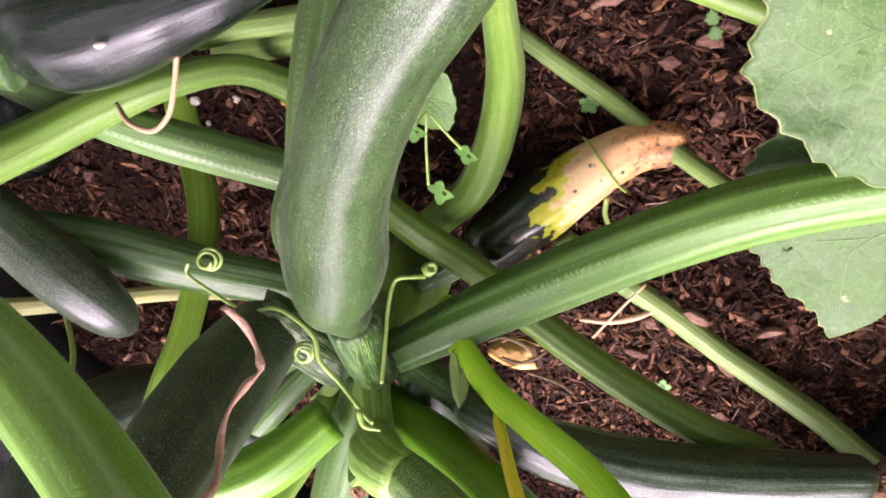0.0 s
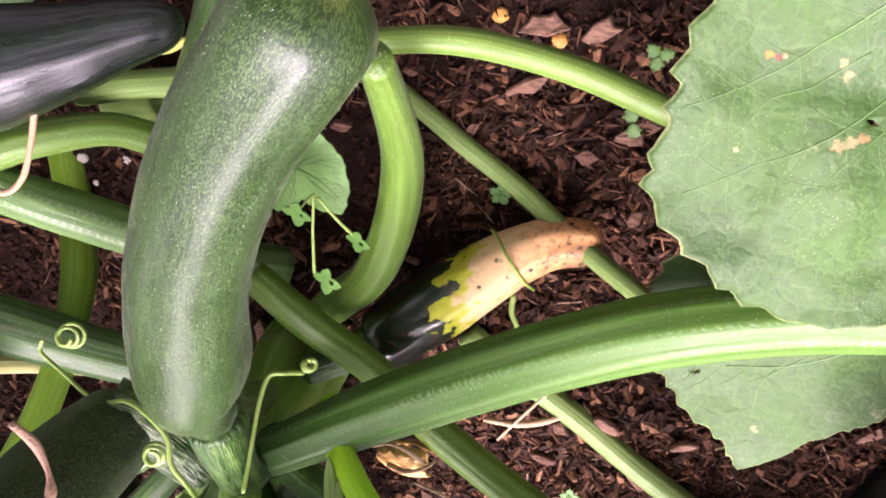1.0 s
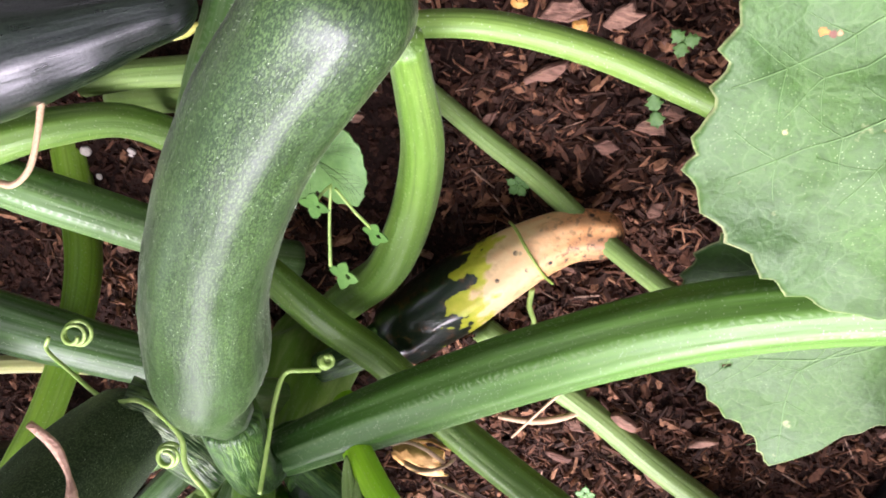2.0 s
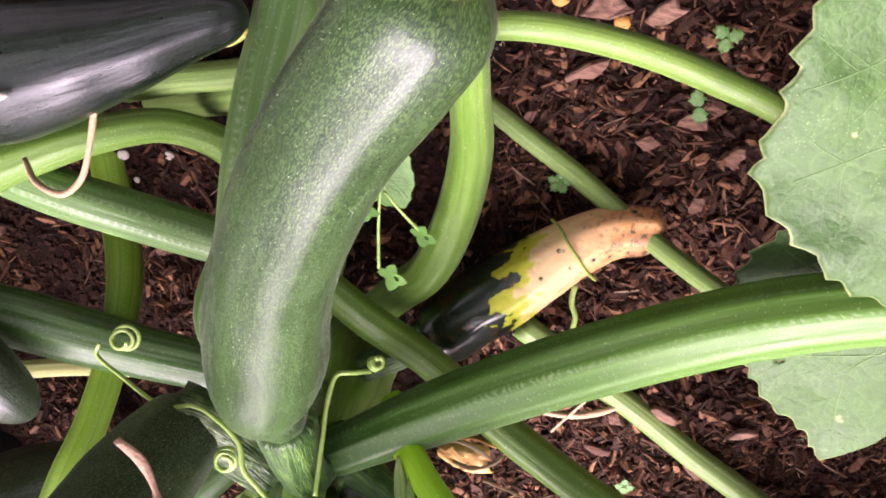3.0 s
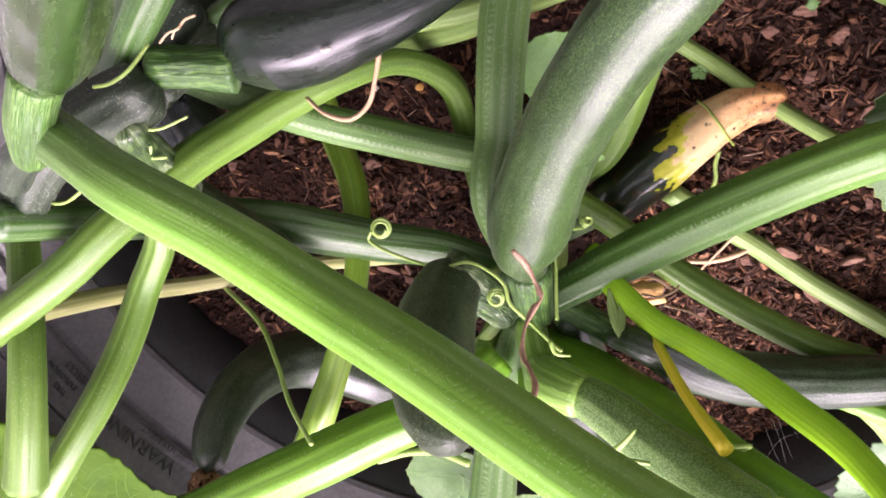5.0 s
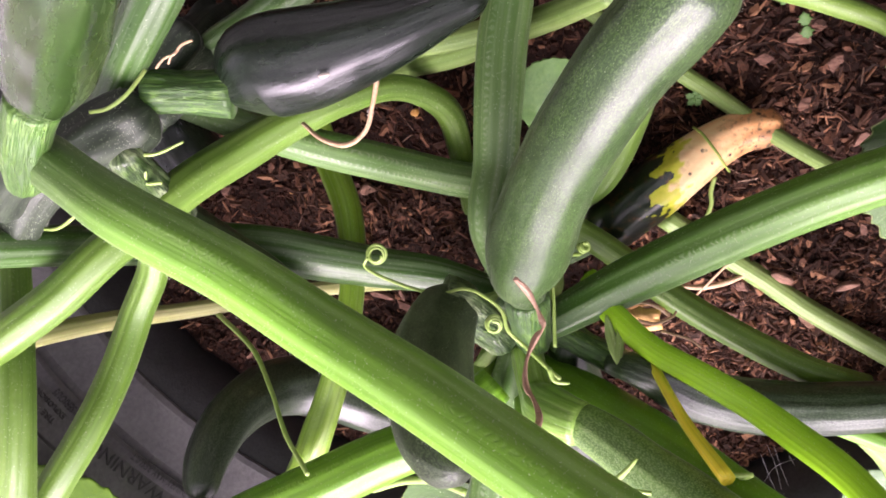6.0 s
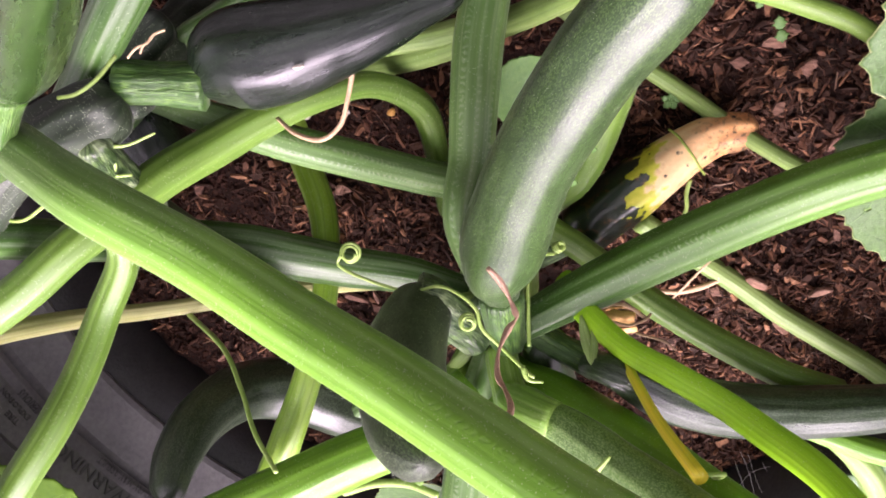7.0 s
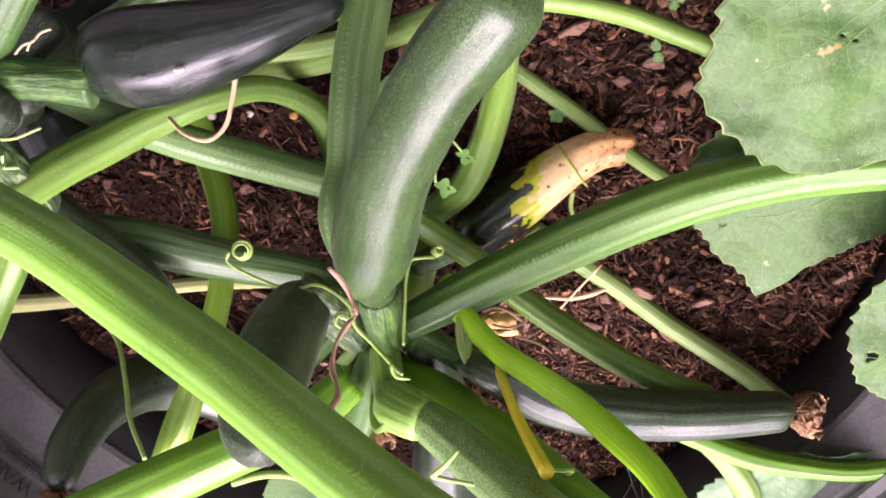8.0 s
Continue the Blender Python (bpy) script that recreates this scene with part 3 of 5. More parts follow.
P6 = [(-0.139, -0.262, 0.008, 0.0068), (-0.143, -0.224, 0.02, 0.0068), (-0.151, -0.183, 0.028, 0.0078), (-0.174, -0.162, 0.045, 0.0071), (-0.201, -0.162, 0.063, 0.0081), (-0.227, -0.17, 0.076, 0.01), (-0.251, -0.18, 0.092, 0.0111), (-0.271, -0.187, 0.113, 0.0109), (-0.288, -0.196, 0.135, 0.0106), (-0.305, -0.206, 0.154, 0.0104), (-0.325, -0.222, 0.168, 0.0104), (-0.349, -0.238, 0.179, 0.0105), (-0.375, -0.255, 0.19, 0.0104), (-0.42, -0.286, 0.205, 0.0105)]
P7 = [(-0.245, -0.205, -0.012, 0.009), (-0.233, -0.23, 0.004, 0.009), (-0.214, -0.25, 0.035, 0.0087), (-0.205, -0.27, 0.066, 0.0076), (-0.203, -0.29, 0.095, 0.0075), (-0.205, -0.305, 0.116, 0.0081), (-0.211, -0.325, 0.125, 0.0086), (-0.218, -0.345, 0.134, 0.0094), (-0.229, -0.376, 0.135, 0.0102), (-0.245, -0.414, 0.131, 0.0109)]
P8 = [(-0.305, -0.205, 0.125, 0.008), (-0.299, -0.232, 0.12, 0.0084), (-0.314, -0.266, 0.129, 0.009), (-0.322, -0.29, 0.151, 0.0093), (-0.33, -0.308, 0.177, 0.0094), (-0.344, -0.329, 0.197, 0.0094), (-0.364, -0.359, 0.211, 0.0096)]
P9 = [(-0.387, -0.273, 0.157, 0.0062), (-0.367, -0.282, 0.131, 0.0062), (-0.348, -0.298, 0.099, 0.0059), (-0.321, -0.312, 0.071, 0.0054), (-0.285, -0.315, 0.053, 0.005), (-0.242, -0.306, 0.048, 0.0047), (-0.198, -0.295, 0.051, 0.0045), (-0.15, -0.285, 0.055, 0.0042)]
P10 = [(-0.206, -0.172, 0.001, 0.0076), (-0.172, -0.16, 0.015, 0.0084), (-0.14, -0.145, 0.031, 0.008), (-0.112, -0.127, 0.047, 0.0072), (-0.087, -0.108, 0.071, 0.0065), (-0.066, -0.089, 0.096, 0.0055)]
P10B = [(-0.2, -0.152, 0.036, 0.006), (-0.174, -0.144, 0.036, 0.0061), (-0.158, -0.14, 0.037, 0.0063), (-0.142, -0.136, 0.038, 0.0064), (-0.127, -0.131, 0.04, 0.0066), (-0.105, -0.126, 0.042, 0.0066)]
P11 = [(-0.075, -0.1, 0.074, 0.0045), (-0.043, -0.093, 0.073, 0.0047), (-0.023, -0.092, 0.07, 0.0051), (-0.002, -0.094, 0.069, 0.0051), (0.018, -0.099, 0.065, 0.0052), (0.038, -0.105, 0.064, 0.0052), (0.058, -0.112, 0.064, 0.0048), (0.085, -0.128, 0.06, 0.0046), (0.125, -0.155, 0.05, 0.0046)]
P12 = [(-0.038, -0.077, 0.142, 0.0051), (-0.042, -0.105, 0.104, 0.0064), (-0.044, -0.136, 0.074, 0.0078), (-0.048, -0.166, 0.056, 0.0087), (-0.054, -0.193, 0.049, 0.009), (-0.062, -0.214, 0.044, 0.009), (-0.075, -0.231, 0.038, 0.009), (-0.09, -0.252, 0.03, 0.0085)]
P13 = [(-0.085, -0.126, 0.003, 0.004), (-0.06, -0.142, 0.003, 0.0042), (-0.032, -0.16, 0.004, 0.0046), (-0.003, -0.177, 0.006, 0.0049), (0.025, -0.191, 0.019, 0.0046), (0.052, -0.201, 0.033, 0.0045), (0.078, -0.208, 0.049, 0.0046), (0.11, -0.216, 0.07, 0.0046)]
P14 = [(-0.02, -0.263, 0.004, 0.0068), (0.014, -0.287, 0.001, 0.0068), (0.045, -0.307, 0.001, 0.0068), (0.076, -0.3275, 0.003, 0.0068), (0.106, -0.342, 0.009, 0.007), (0.134, -0.351, 0.022, 0.0069), (0.159, -0.361, 0.036, 0.0068), (0.195, -0.376, 0.048, 0.0066), (0.25, -0.395, 0.06, 0.0066)]
P15 = [(-0.109, -0.21, 0.064, 0.0071), (-0.083, -0.23, 0.064, 0.0078), (-0.056, -0.25, 0.06, 0.0075), (-0.029, -0.269, 0.065, 0.008), (0, -0.285, 0.071, 0.0081), (0.03, -0.298, 0.078, 0.0081), (0.062, -0.309, 0.085, 0.008), (0.095, -0.32, 0.084, 0.0078)]
P16 = [(-0.066, -0.2505, 0.089, 0.007), (-0.056, -0.2545, 0.107, 0.0075), (-0.034, -0.257, 0.134, 0.0069), (-0.012, -0.254, 0.155, 0.0071), (0.009, -0.253, 0.173, 0.0073), (0.025, -0.248, 0.196, 0.0074), (0.037, -0.239, 0.221, 0.0073), (0.044, -0.23, 0.247, 0.0068), (0.048, -0.218, 0.28, 0.0066)]
P17 = [(-0.112, -0.295, 0.13, 0.011), (-0.138, -0.312, 0.152, 0.0131), (-0.173, -0.327, 0.163, 0.0144), (-0.208, -0.345, 0.173, 0.0151), (-0.248, -0.371, 0.177, 0.0151), (-0.294, -0.403, 0.179, 0.0141), (-0.345, -0.435, 0.18, 0.0145), (-0.4, -0.465, 0.215, 0.0135)]
P18 = [(-0.1, -0.291, 0.105, 0.0112), (-0.105, -0.318, 0.117, 0.014), (-0.11, -0.344, 0.129, 0.0142), (-0.113, -0.37, 0.144, 0.0134), (-0.114, -0.395, 0.159, 0.0142), (-0.115, -0.423, 0.173, 0.0153)]
P20 = [(-0.375, -0.225, 0.129, 0.0084), (-0.363, -0.246, 0.159, 0.0089), (-0.35, -0.263, 0.19, 0.0091), (-0.348, -0.29, 0.21, 0.0098), (-0.356, -0.329, 0.222, 0.0116)]
P22 = [(-0.112, -0.3, 0.085, 0.009), (-0.091, -0.304, 0.106, 0.0096), (-0.063, -0.304, 0.127, 0.0138), (-0.038, -0.301, 0.148, 0.014), (-0.015, -0.297, 0.169, 0.0133), (0.004, -0.292, 0.191, 0.0125), (0.021, -0.285, 0.213, 0.0118), (0.05, -0.28, 0.24, 0.0115)]
P23 = [(-0.3437, -0.189, 0.1004, 0.0091), (-0.3209, -0.1607, 0.1067, 0.0095), (-0.3024, -0.1374, 0.1113, 0.0099), (-0.2809, -0.1093, 0.118, 0.0108), (-0.2615, -0.0844, 0.1237, 0.0115), (-0.2425, -0.0581, 0.1272, 0.0115)]
P24 = [(-0.306, -0.171, 0.048, 0.0096), (-0.281, -0.147, 0.043, 0.0103), (-0.253, -0.129, 0.04, 0.0101), (-0.226, -0.11, 0.04, 0.0098), (-0.2, -0.092, 0.042, 0.0094)]
STUB = [(-0.046, -0.257, 0.119, 0.002), (-0.035, -0.264, 0.131, 0.0024), (-0.019, -0.266, 0.173, 0.0028), (-0.004, -0.259, 0.213, 0.0035)]
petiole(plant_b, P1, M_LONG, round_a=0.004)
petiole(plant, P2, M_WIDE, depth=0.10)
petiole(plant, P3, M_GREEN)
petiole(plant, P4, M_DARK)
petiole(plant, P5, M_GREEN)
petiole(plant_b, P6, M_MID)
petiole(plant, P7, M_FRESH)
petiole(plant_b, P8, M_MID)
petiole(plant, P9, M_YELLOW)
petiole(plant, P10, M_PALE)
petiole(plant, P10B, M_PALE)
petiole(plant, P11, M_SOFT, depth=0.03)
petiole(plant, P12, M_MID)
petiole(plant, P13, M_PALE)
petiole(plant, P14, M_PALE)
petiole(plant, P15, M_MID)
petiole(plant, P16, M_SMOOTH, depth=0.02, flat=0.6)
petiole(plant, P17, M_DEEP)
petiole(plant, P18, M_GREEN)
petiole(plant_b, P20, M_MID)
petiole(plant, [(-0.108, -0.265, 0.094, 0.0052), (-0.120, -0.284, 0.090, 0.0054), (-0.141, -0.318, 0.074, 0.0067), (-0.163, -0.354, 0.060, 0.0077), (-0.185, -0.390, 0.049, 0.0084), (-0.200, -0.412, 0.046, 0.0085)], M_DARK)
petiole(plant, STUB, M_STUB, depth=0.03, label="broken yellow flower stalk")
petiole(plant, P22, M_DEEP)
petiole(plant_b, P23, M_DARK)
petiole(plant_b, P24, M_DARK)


# ---- marrows ----
def zucchini(body, peduncle, skin, label, round_a=0.012, round_b=0.018, ribs=10, depth=0.035, lumps=0.03, stalk=None):
    fruit = thing("zucchini", Vector(body[len(body) // 2][:3]), label, "zucchini", "zucchinis on the plants")
    part("body", tube_mesh("body", body, skin, seg=48, step=0.003, ribs=ribs, depth=depth, round_a=round_a, round_b=round_b, lumps=lumps, keel=True), fruit)
    if peduncle:
        part("peduncle", tube_mesh("peduncle", peduncle, stalk or M_PEDUNCLE, seg=60, step=0.0025, ribs=10, depth=0.06, sharp=0.8, round_a=0.004, lumps=0.06), fruit, "ribbed pale-streaked green fruit stalk")
    return fruit


Z1 = [(-0.097, -0.227, 0.1328, 0.0104), (-0.0985, -0.2185, 0.139, 0.0113), (-0.099, -0.2095, 0.1445, 0.0146), (-0.097, -0.1985, 0.147, 0.0186), (-0.0945, -0.1849, 0.1495, 0.0202), (-0.0899, -0.1622, 0.1581, 0.0191), (-0.0833, -0.1365, 0.1665, 0.0179), (-0.0718, -0.1067, 0.1755, 0.0173), (-0.06, -0.083, 0.1805, 0.0171), (-0.049, -0.066, 0.184, 0.0172), (-0.039, -0.05, 0.186, 0.017), (-0.0345, -0.043, 0.187, 0.014)]
Z2 = [(-0.246, -0.138, 0.11, 0.0149), (-0.227, -0.127, 0.103, 0.0248), (-0.203, -0.121, 0.102, 0.0247), (-0.18, -0.113, 0.103, 0.0208), (-0.159, -0.106, 0.1, 0.0162), (-0.14, -0.099, 0.094, 0.012), (-0.12, -0.093, 0.089, 0.0079)]
Z3 = [(-0.2818, -0.1015, 0.1991, 0.0094), (-0.2775, -0.0955, 0.1989, 0.0135), (-0.2674, -0.0823, 0.2037, 0.0174), (-0.2542, -0.0658, 0.2142, 0.0182), (-0.2403, -0.0505, 0.228, 0.0179), (-0.226, -0.035, 0.2416, 0.0165), (-0.2156, -0.0242, 0.2506, 0.0149), (-0.1989, -0.0107, 0.2627, 0.0128)]
Z4 = [(-0.05, -0.29, 0.112, 0.0065), (-0.037, -0.271, 0.137, 0.009), (-0.007, -0.295, 0.126, 0.0138), (0.027, -0.31, 0.116, 0.0153), (0.063, -0.316, 0.108, 0.015), (0.097, -0.315, 0.103, 0.0142), (0.131, -0.312, 0.098, 0.0122), (0.14, -0.312, 0.097, 0.0115)]
Z5 = [(-0.07, -0.282, 0.163, 0.01), (-0.05, -0.282, 0.178, 0.0122), (-0.032, -0.282, 0.194, 0.0128), (-0.015, -0.28, 0.209, 0.0133), (-0.001, -0.273, 0.228, 0.0133), (0.013, -0.264, 0.245, 0.012)]
Z6 = [(-0.137, -0.247, 0.124, 0.0165), (-0.1385, -0.24, 0.165, 0.0196), (-0.132, -0.225, 0.211, 0.019), (-0.122, -0.208, 0.248, 0.016), (-0.111, -0.191, 0.28, 0.01)]
Z7 = [(-0.175, -0.425, 0.045, 0.018), (-0.213, -0.416, 0.038, 0.0207), (-0.245, -0.4, 0.041, 0.0225), (-0.272, -0.385, 0.061, 0.0201), (-0.287, -0.374, 0.096, 0.0173), (-0.292, -0.375, 0.131, 0.0146), (-0.29, -0.385, 0.16, 0.0096)]
Z8 = [(-0.295, -0.208, 0.106, 0.0132), (-0.278, -0.226, 0.107, 0.0147), (-0.257, -0.241, 0.111, 0.0161), (-0.237, -0.257, 0.113, 0.0149), (-0.221, -0.28, 0.109, 0.0094)]
Z9 = [(-0.3187, -0.1793, 0.0447, 0.0157), (-0.3144, -0.1961, 0.0437, 0.0206), (-0.3062, -0.215, 0.0436, 0.0224), (-0.2938, -0.2318, 0.0475, 0.0188)]
Z10 = [(-0.061, -0.2607, 0.0336, 0.016), (-0.0435, -0.2423, 0.029, 0.0172), (-0.0288, -0.2276, 0.0272, 0.0174), (-0.015, -0.2153, 0.0247, 0.0156), (-0.0019, -0.2046, 0.0208, 0.0137), (0.013, -0.1961, 0.0168, 0.0121), (0.0277, -0.1932, 0.0152, 0.0111), (0.0376, -0.1936, 0.0151, 0.0093)]
Z11 = [(-0.076, -0.282, 0.103, 0.0105), (-0.069, -0.325, 0.087, 0.0155), (-0.064, -0.374, 0.071, 0.0195), (-0.062, -0.425, 0.059, 0.0241), (-0.061, -0.477, 0.051, 0.0274)]


def rotten_material():
    """Dark skin that turns yellow and then pale orange along the fruit, with ragged limits and black pits."""
    m = Nodes("rotten_skin")
    along = m.add("SeparateXYZ", 2, Vector=m.flow(1.0, 1.0))
    side = m.add("SeparateXYZ", 0, Vector=m.flow(1.0, 1.0))
    ph = abs(sum(Z10[0][:3])) * 37 % 6.28
    along = m.add("Math", 0, {"operation": "MULTIPLY_ADD"}, i0=side, i1=0.013, i2=m.add("Math", 0, {"operation": "ADD"}, i0=along, i1=-0.013 * ph))
    lobes = m.noise(m.flow(2.0, 95.0), 1.0, 2.0, 0.5)
    teeth = m.noise(m.place(260.0), 1.0, 4.0, 0.6)
    s = m.add("Math", 0, {"operation": "MULTIPLY_ADD"}, i0=m.add("Math", 0, {"operation": "SUBTRACT"}, i0=lobes, i1=0.5), i1=0.055, i2=along)
    s = m.add("Math", 0, {"operation": "MULTIPLY_ADD"}, i0=m.add("Math", 0, {"operation": "SUBTRACT"}, i0=teeth, i1=0.5), i1=0.012, i2=s)
    s = m.grey(s, 0.0, 0.115)
    colour = m.ramp(s, (0.0, (0.005, 0.013, 0.005)), (0.40, (0.008, 0.020, 0.008)), (0.412, (0.42, 0.47, 0.02)), (0.50, (0.58, 0.56, 0.05)), (0.55, (0.85, 0.64, 0.34)),
                    (0.72, (0.83, 0.50, 0.24)), (0.88, (0.70, 0.34, 0.13)), (1.0, (0.36, 0.17, 0.07)))
    mould = m.noise(m.place(330.0), 1.0, 4.0, 0.65)
    rot = m.add("Math", 0, {"operation": "MULTIPLY"}, i0=m.grey(s, 0.66, 0.98, 0.0, 0.9), i1=m.grey(mould, 0.53, 0.60))
    colour = m.mix(rot, colour, (0.03, 0.03, 0.012))
    pits = m.add("TexVoronoi", 0, Vector=m.place(170.0), Scale=1.0)
    some = m.noise(m.place(75.0), 1.0, 2.0)
    spot = m.add("Math", 0, {"operation": "MULTIPLY"}, i0=m.grey(pits, 0.24, 0.15), i1=m.grey(some, 0.50, 0.58))
    colour = m.mix(spot, colour, (0.02, 0.014, 0.01))
    stain = m.noise(m.place(160.0), 1.0, 4.0)
    colour = m.mix(m.grey(stain, 0.56, 0.75, 0.0, 0.4), colour, (0.35, 0.14, 0.05))
    h = m.noise(m.place(230.0), 1.0, 4.0)
    return m.done(Base_Color=colour, Roughness=m.grey(s, 0.35, 0.5, 0.28, 0.55), Normal=m.bump(h, 0.3, 0.0016), IOR=1.55, Coat_Weight=m.grey(s, 0.38, 0.43, 0.7, 0.0), Coat_Roughness=0.17)


M_ROTTEN = rotten_material()


def crumple(centre, axis, length, radius, petals, seed, wide=1.0):
    """Withered blossom: folded strips that wrap round an axis. Returns verts, faces."""
    rnd = random.Random(seed)
    ax = Vector(axis).normalized()
    u = ax.orthogonal().normalized()
    w = ax.cross(u)
    verts, faces = [], []
    for k in range(petals):
        a0, spread, ln = k * 6.283 / petals + rnd.uniform(-0.3, 0.3), wide * rnd.uniform(0.5, 1.0), length * rnd.uniform(0.45, 1.15)
        nu, nv, base = 7, 6, len(verts)
        for i in range(nu):
            for j in range(nv):
                t, b = i / (nu - 1), j / (nv - 1) - 0.5
                r = radius * (0.55 + 0.75 * math.sin(t * 2.4) + (0.25 + 0.5 * (1 - wide)) * noise.noise((k * 3.1, t * 5, b * 5)))
                a = a0 + b * spread * 1.6 + 0.5 * noise.noise((t * 4, b * 3, k * 7.7))
                p = Vector(centre) + ax * (ln * t + 0.25 * radius * noise.noise((b * 6, t * 6, k))) + (u * math.cos(a) + w * math.sin(a)) * r
                verts.append(tuple(p))
        faces += [(base + i * nv + j, base + i * nv + j + 1, base + (i + 1) * nv + j + 1, base + (i + 1) * nv + j) for i in range(nu - 1) for j in range(nv - 1)]
    return verts, faces


def withered_blossom(owner, centre, axis, length, radius, seed, label="withered brown blossom"):
    v, f = crumple(centre, axis, length, radius, 15, seed, 0.5)
    me = mesh_of("blossom", v, f, M_BLOSSOM_DRY)
    ob = part("blossom", me, owner, label)
    thick = ob.modifiers.new("thick", "SOLIDIFY")
    thick.thickness = 0.0007
    return ob


z1 = zucchini(Z1, [(-0.0970, -0.2275, 0.1325, 0.0116), (-0.0960, -0.240, 0.1290, 0.0113), (-0.0945, -0.255, 0.1250, 0.0104), (-0.0930, -0.269, 0.1200, 0.0094), (-0.0930, -0.276, 0.1100, 0.0100)], M_SKIN, "large speckled green zucchini with a yellow blossom rising from the crown", 0.0, 0.016, 8, 0.035, 0.025)
z2 = zucchini(Z2, [(-0.282, -0.134, 0.117, 0.0108), (-0.274, -0.134, 0.117, 0.0106), (-0.259, -0.135, 0.115, 0.0101), (-0.240, -0.136, 0.112, 0.0118)], M_SKIN_BLACK, "glossy blackish-green zucchini with a fat base and thin tip", 0.017, 0.010, 8, 0.05, 0.03)
z3 = zucchini(Z3, [(-0.3043, -0.1451, 0.1914, 0.0071), (-0.3020, -0.1387, 0.1925, 0.0077), (-0.2949, -0.1221, 0.1953, 0.0097), (-0.2869, -0.1072, 0.1967, 0.0104), (-0.2819, -0.0999, 0.1979, 0.0107)], M_SKIN_GLOSS, "shiny green zucchini on a thick pale stalk", 0.004, 0.016, 9, 0.04, stalk=M_PEDUNCLE_PALE)
z4 = zucchini(Z4, [(-0.088, -0.276, 0.098, 0.0085), (-0.070, -0.283, 0.104, 0.0075), (-0.044, -0.290, 0.113, 0.0085)], M_SKIN_DARK, "long dark striped zucchini with a withered blossom at its tip", 0.006, 0.010, 14, 0.055)
z5 = zucchini(Z5, [(-0.098, -0.285, 0.108, 0.009), (-0.090, -0.298, 0.131, 0.0093), (-0.083, -0.290, 0.151, 0.0126), (-0.074, -0.282, 0.164, 0.0120), (-0.066, -0.280, 0.169, 0.0113)], M_SKIN_STRIPED, "young light-striped zucchini growing beside the crown", 0.006, 0.012, 10, 0.03, stalk=M_CROWN)
z6 = zucchini(Z6, [(-0.1074, -0.2746, 0.1205, 0.0091), (-0.1161, -0.2606, 0.1244, 0.0101), (-0.1238, -0.2491, 0.1285, 0.0110), (-0.1320, -0.2396, 0.1317, 0.0126), (-0.1386, -0.2367, 0.1331, 0.0131)], M_SKIN_DULL, "stubby dark zucchini pointing upwards from the crown", 0.010, 0.020, 9, 0.035, stalk=M_PEDUNCLE_DARK)
z7 = zucchini(Z7, [(-0.110, -0.330, 0.075, 0.010), (-0.140, -0.39, 0.065, 0.011), (-0.180, -0.425, 0.046, 0.014)], M_SKIN_GREY, "hook-shaped dark zucchini leaning against the tyre", 0.008, 0.010, 9, 0.04)
z8 = zucchini(Z8, [(-0.286, -0.149, 0.146, 0.0085), (-0.287, -0.176, 0.129, 0.0099), (-0.283, -0.201, 0.117, 0.0111), (-0.290, -0.212, 0.108, 0.0118)], M_SKIN_GREY, "dark zucchini hanging under the stalks", 0.008, 0.014, 9, 0.03, stalk=M_PEDUNCLE_DARK)
z9 = zucchini(Z9, [(-0.300, -0.160, 0.075, 0.009), (-0.320, -0.186, 0.053, 0.0105)], M_SKIN_BLACK, "shaded dark zucchini lying near the soil", 0.008, 0.014, 9, 0.03)
z10 = zucchini(Z10, [(-0.092, -0.272, 0.05, 0.007), (-0.075, -0.266, 0.04, 0.008), (-0.058, -0.254, 0.035, 0.010)], M_ROTTEN, "rotting zucchini with yellow and orange tip lying on the soil", 0.010, 0.010, 7, 0.05, 0.035)
z11 = zucchini(Z11, [(-0.095, -0.278, 0.085, 0.009), (-0.075, -0.285, 0.102, 0.0105)], M_SKIN_DARK, "dark glossy zucchini drooping beneath the young fruit", 0.008, 0.018, 10, 0.04)
withered_blossom(z4, (0.140, -0.312, 0.097), (0.9, -0.1, -0.1), 0.018, 0.0095, 3)
withered_blossom(z7, Z7[-1][:3], (-0.1, -0.7, 0.5), 0.016, 0.007, 5)
part("blossom_scar", tube_mesh("blossom_scar", [(-0.1345, -0.1085, 0.079, 0.0022), (-0.129, -0.106, 0.080, 0.0024), (-0.122, -0.102, 0.083, 0.0012)], M_PETAL, seg=10, step=0.001, lumps=0.3), z2, "yellow blossom scar")
end, before = Vector(Z5[-1][:3]), Vector(Z5[-2][:3])
v, f = crumple(end - (end - before).normalized() * 0.004, end - before, 0.020, 0.0095, 7, 31)
part("blossom", mesh_of("blossom", v, f, M_CALYX), z5, "yellow-green closed calyx").modifiers.new("thick", "SOLIDIFY").thickness = 0.0006
v, f = crumple((-0.046, -0.291, 0.070), (0.9, 0.15, 0.15), 0.024, 0.0062, 4, 33)
part("blossom", mesh_of("blossom", v, f, M_DRY_PETAL), plant, "dried orange blossom petals").modifiers.new("thick", "SOLIDIFY").thickness = 0.0005
part("scar", tube_mesh("scar", [(-0.1915, -0.1185, 0.1272, 0.0005), (-0.189, -0.118, 0.1280, 0.0013), (-0.1862, -0.1172, 0.1274, 0.0006)], M_STONE, seg=8, step=0.0006, lumps=0.4), z2, "small white scar")
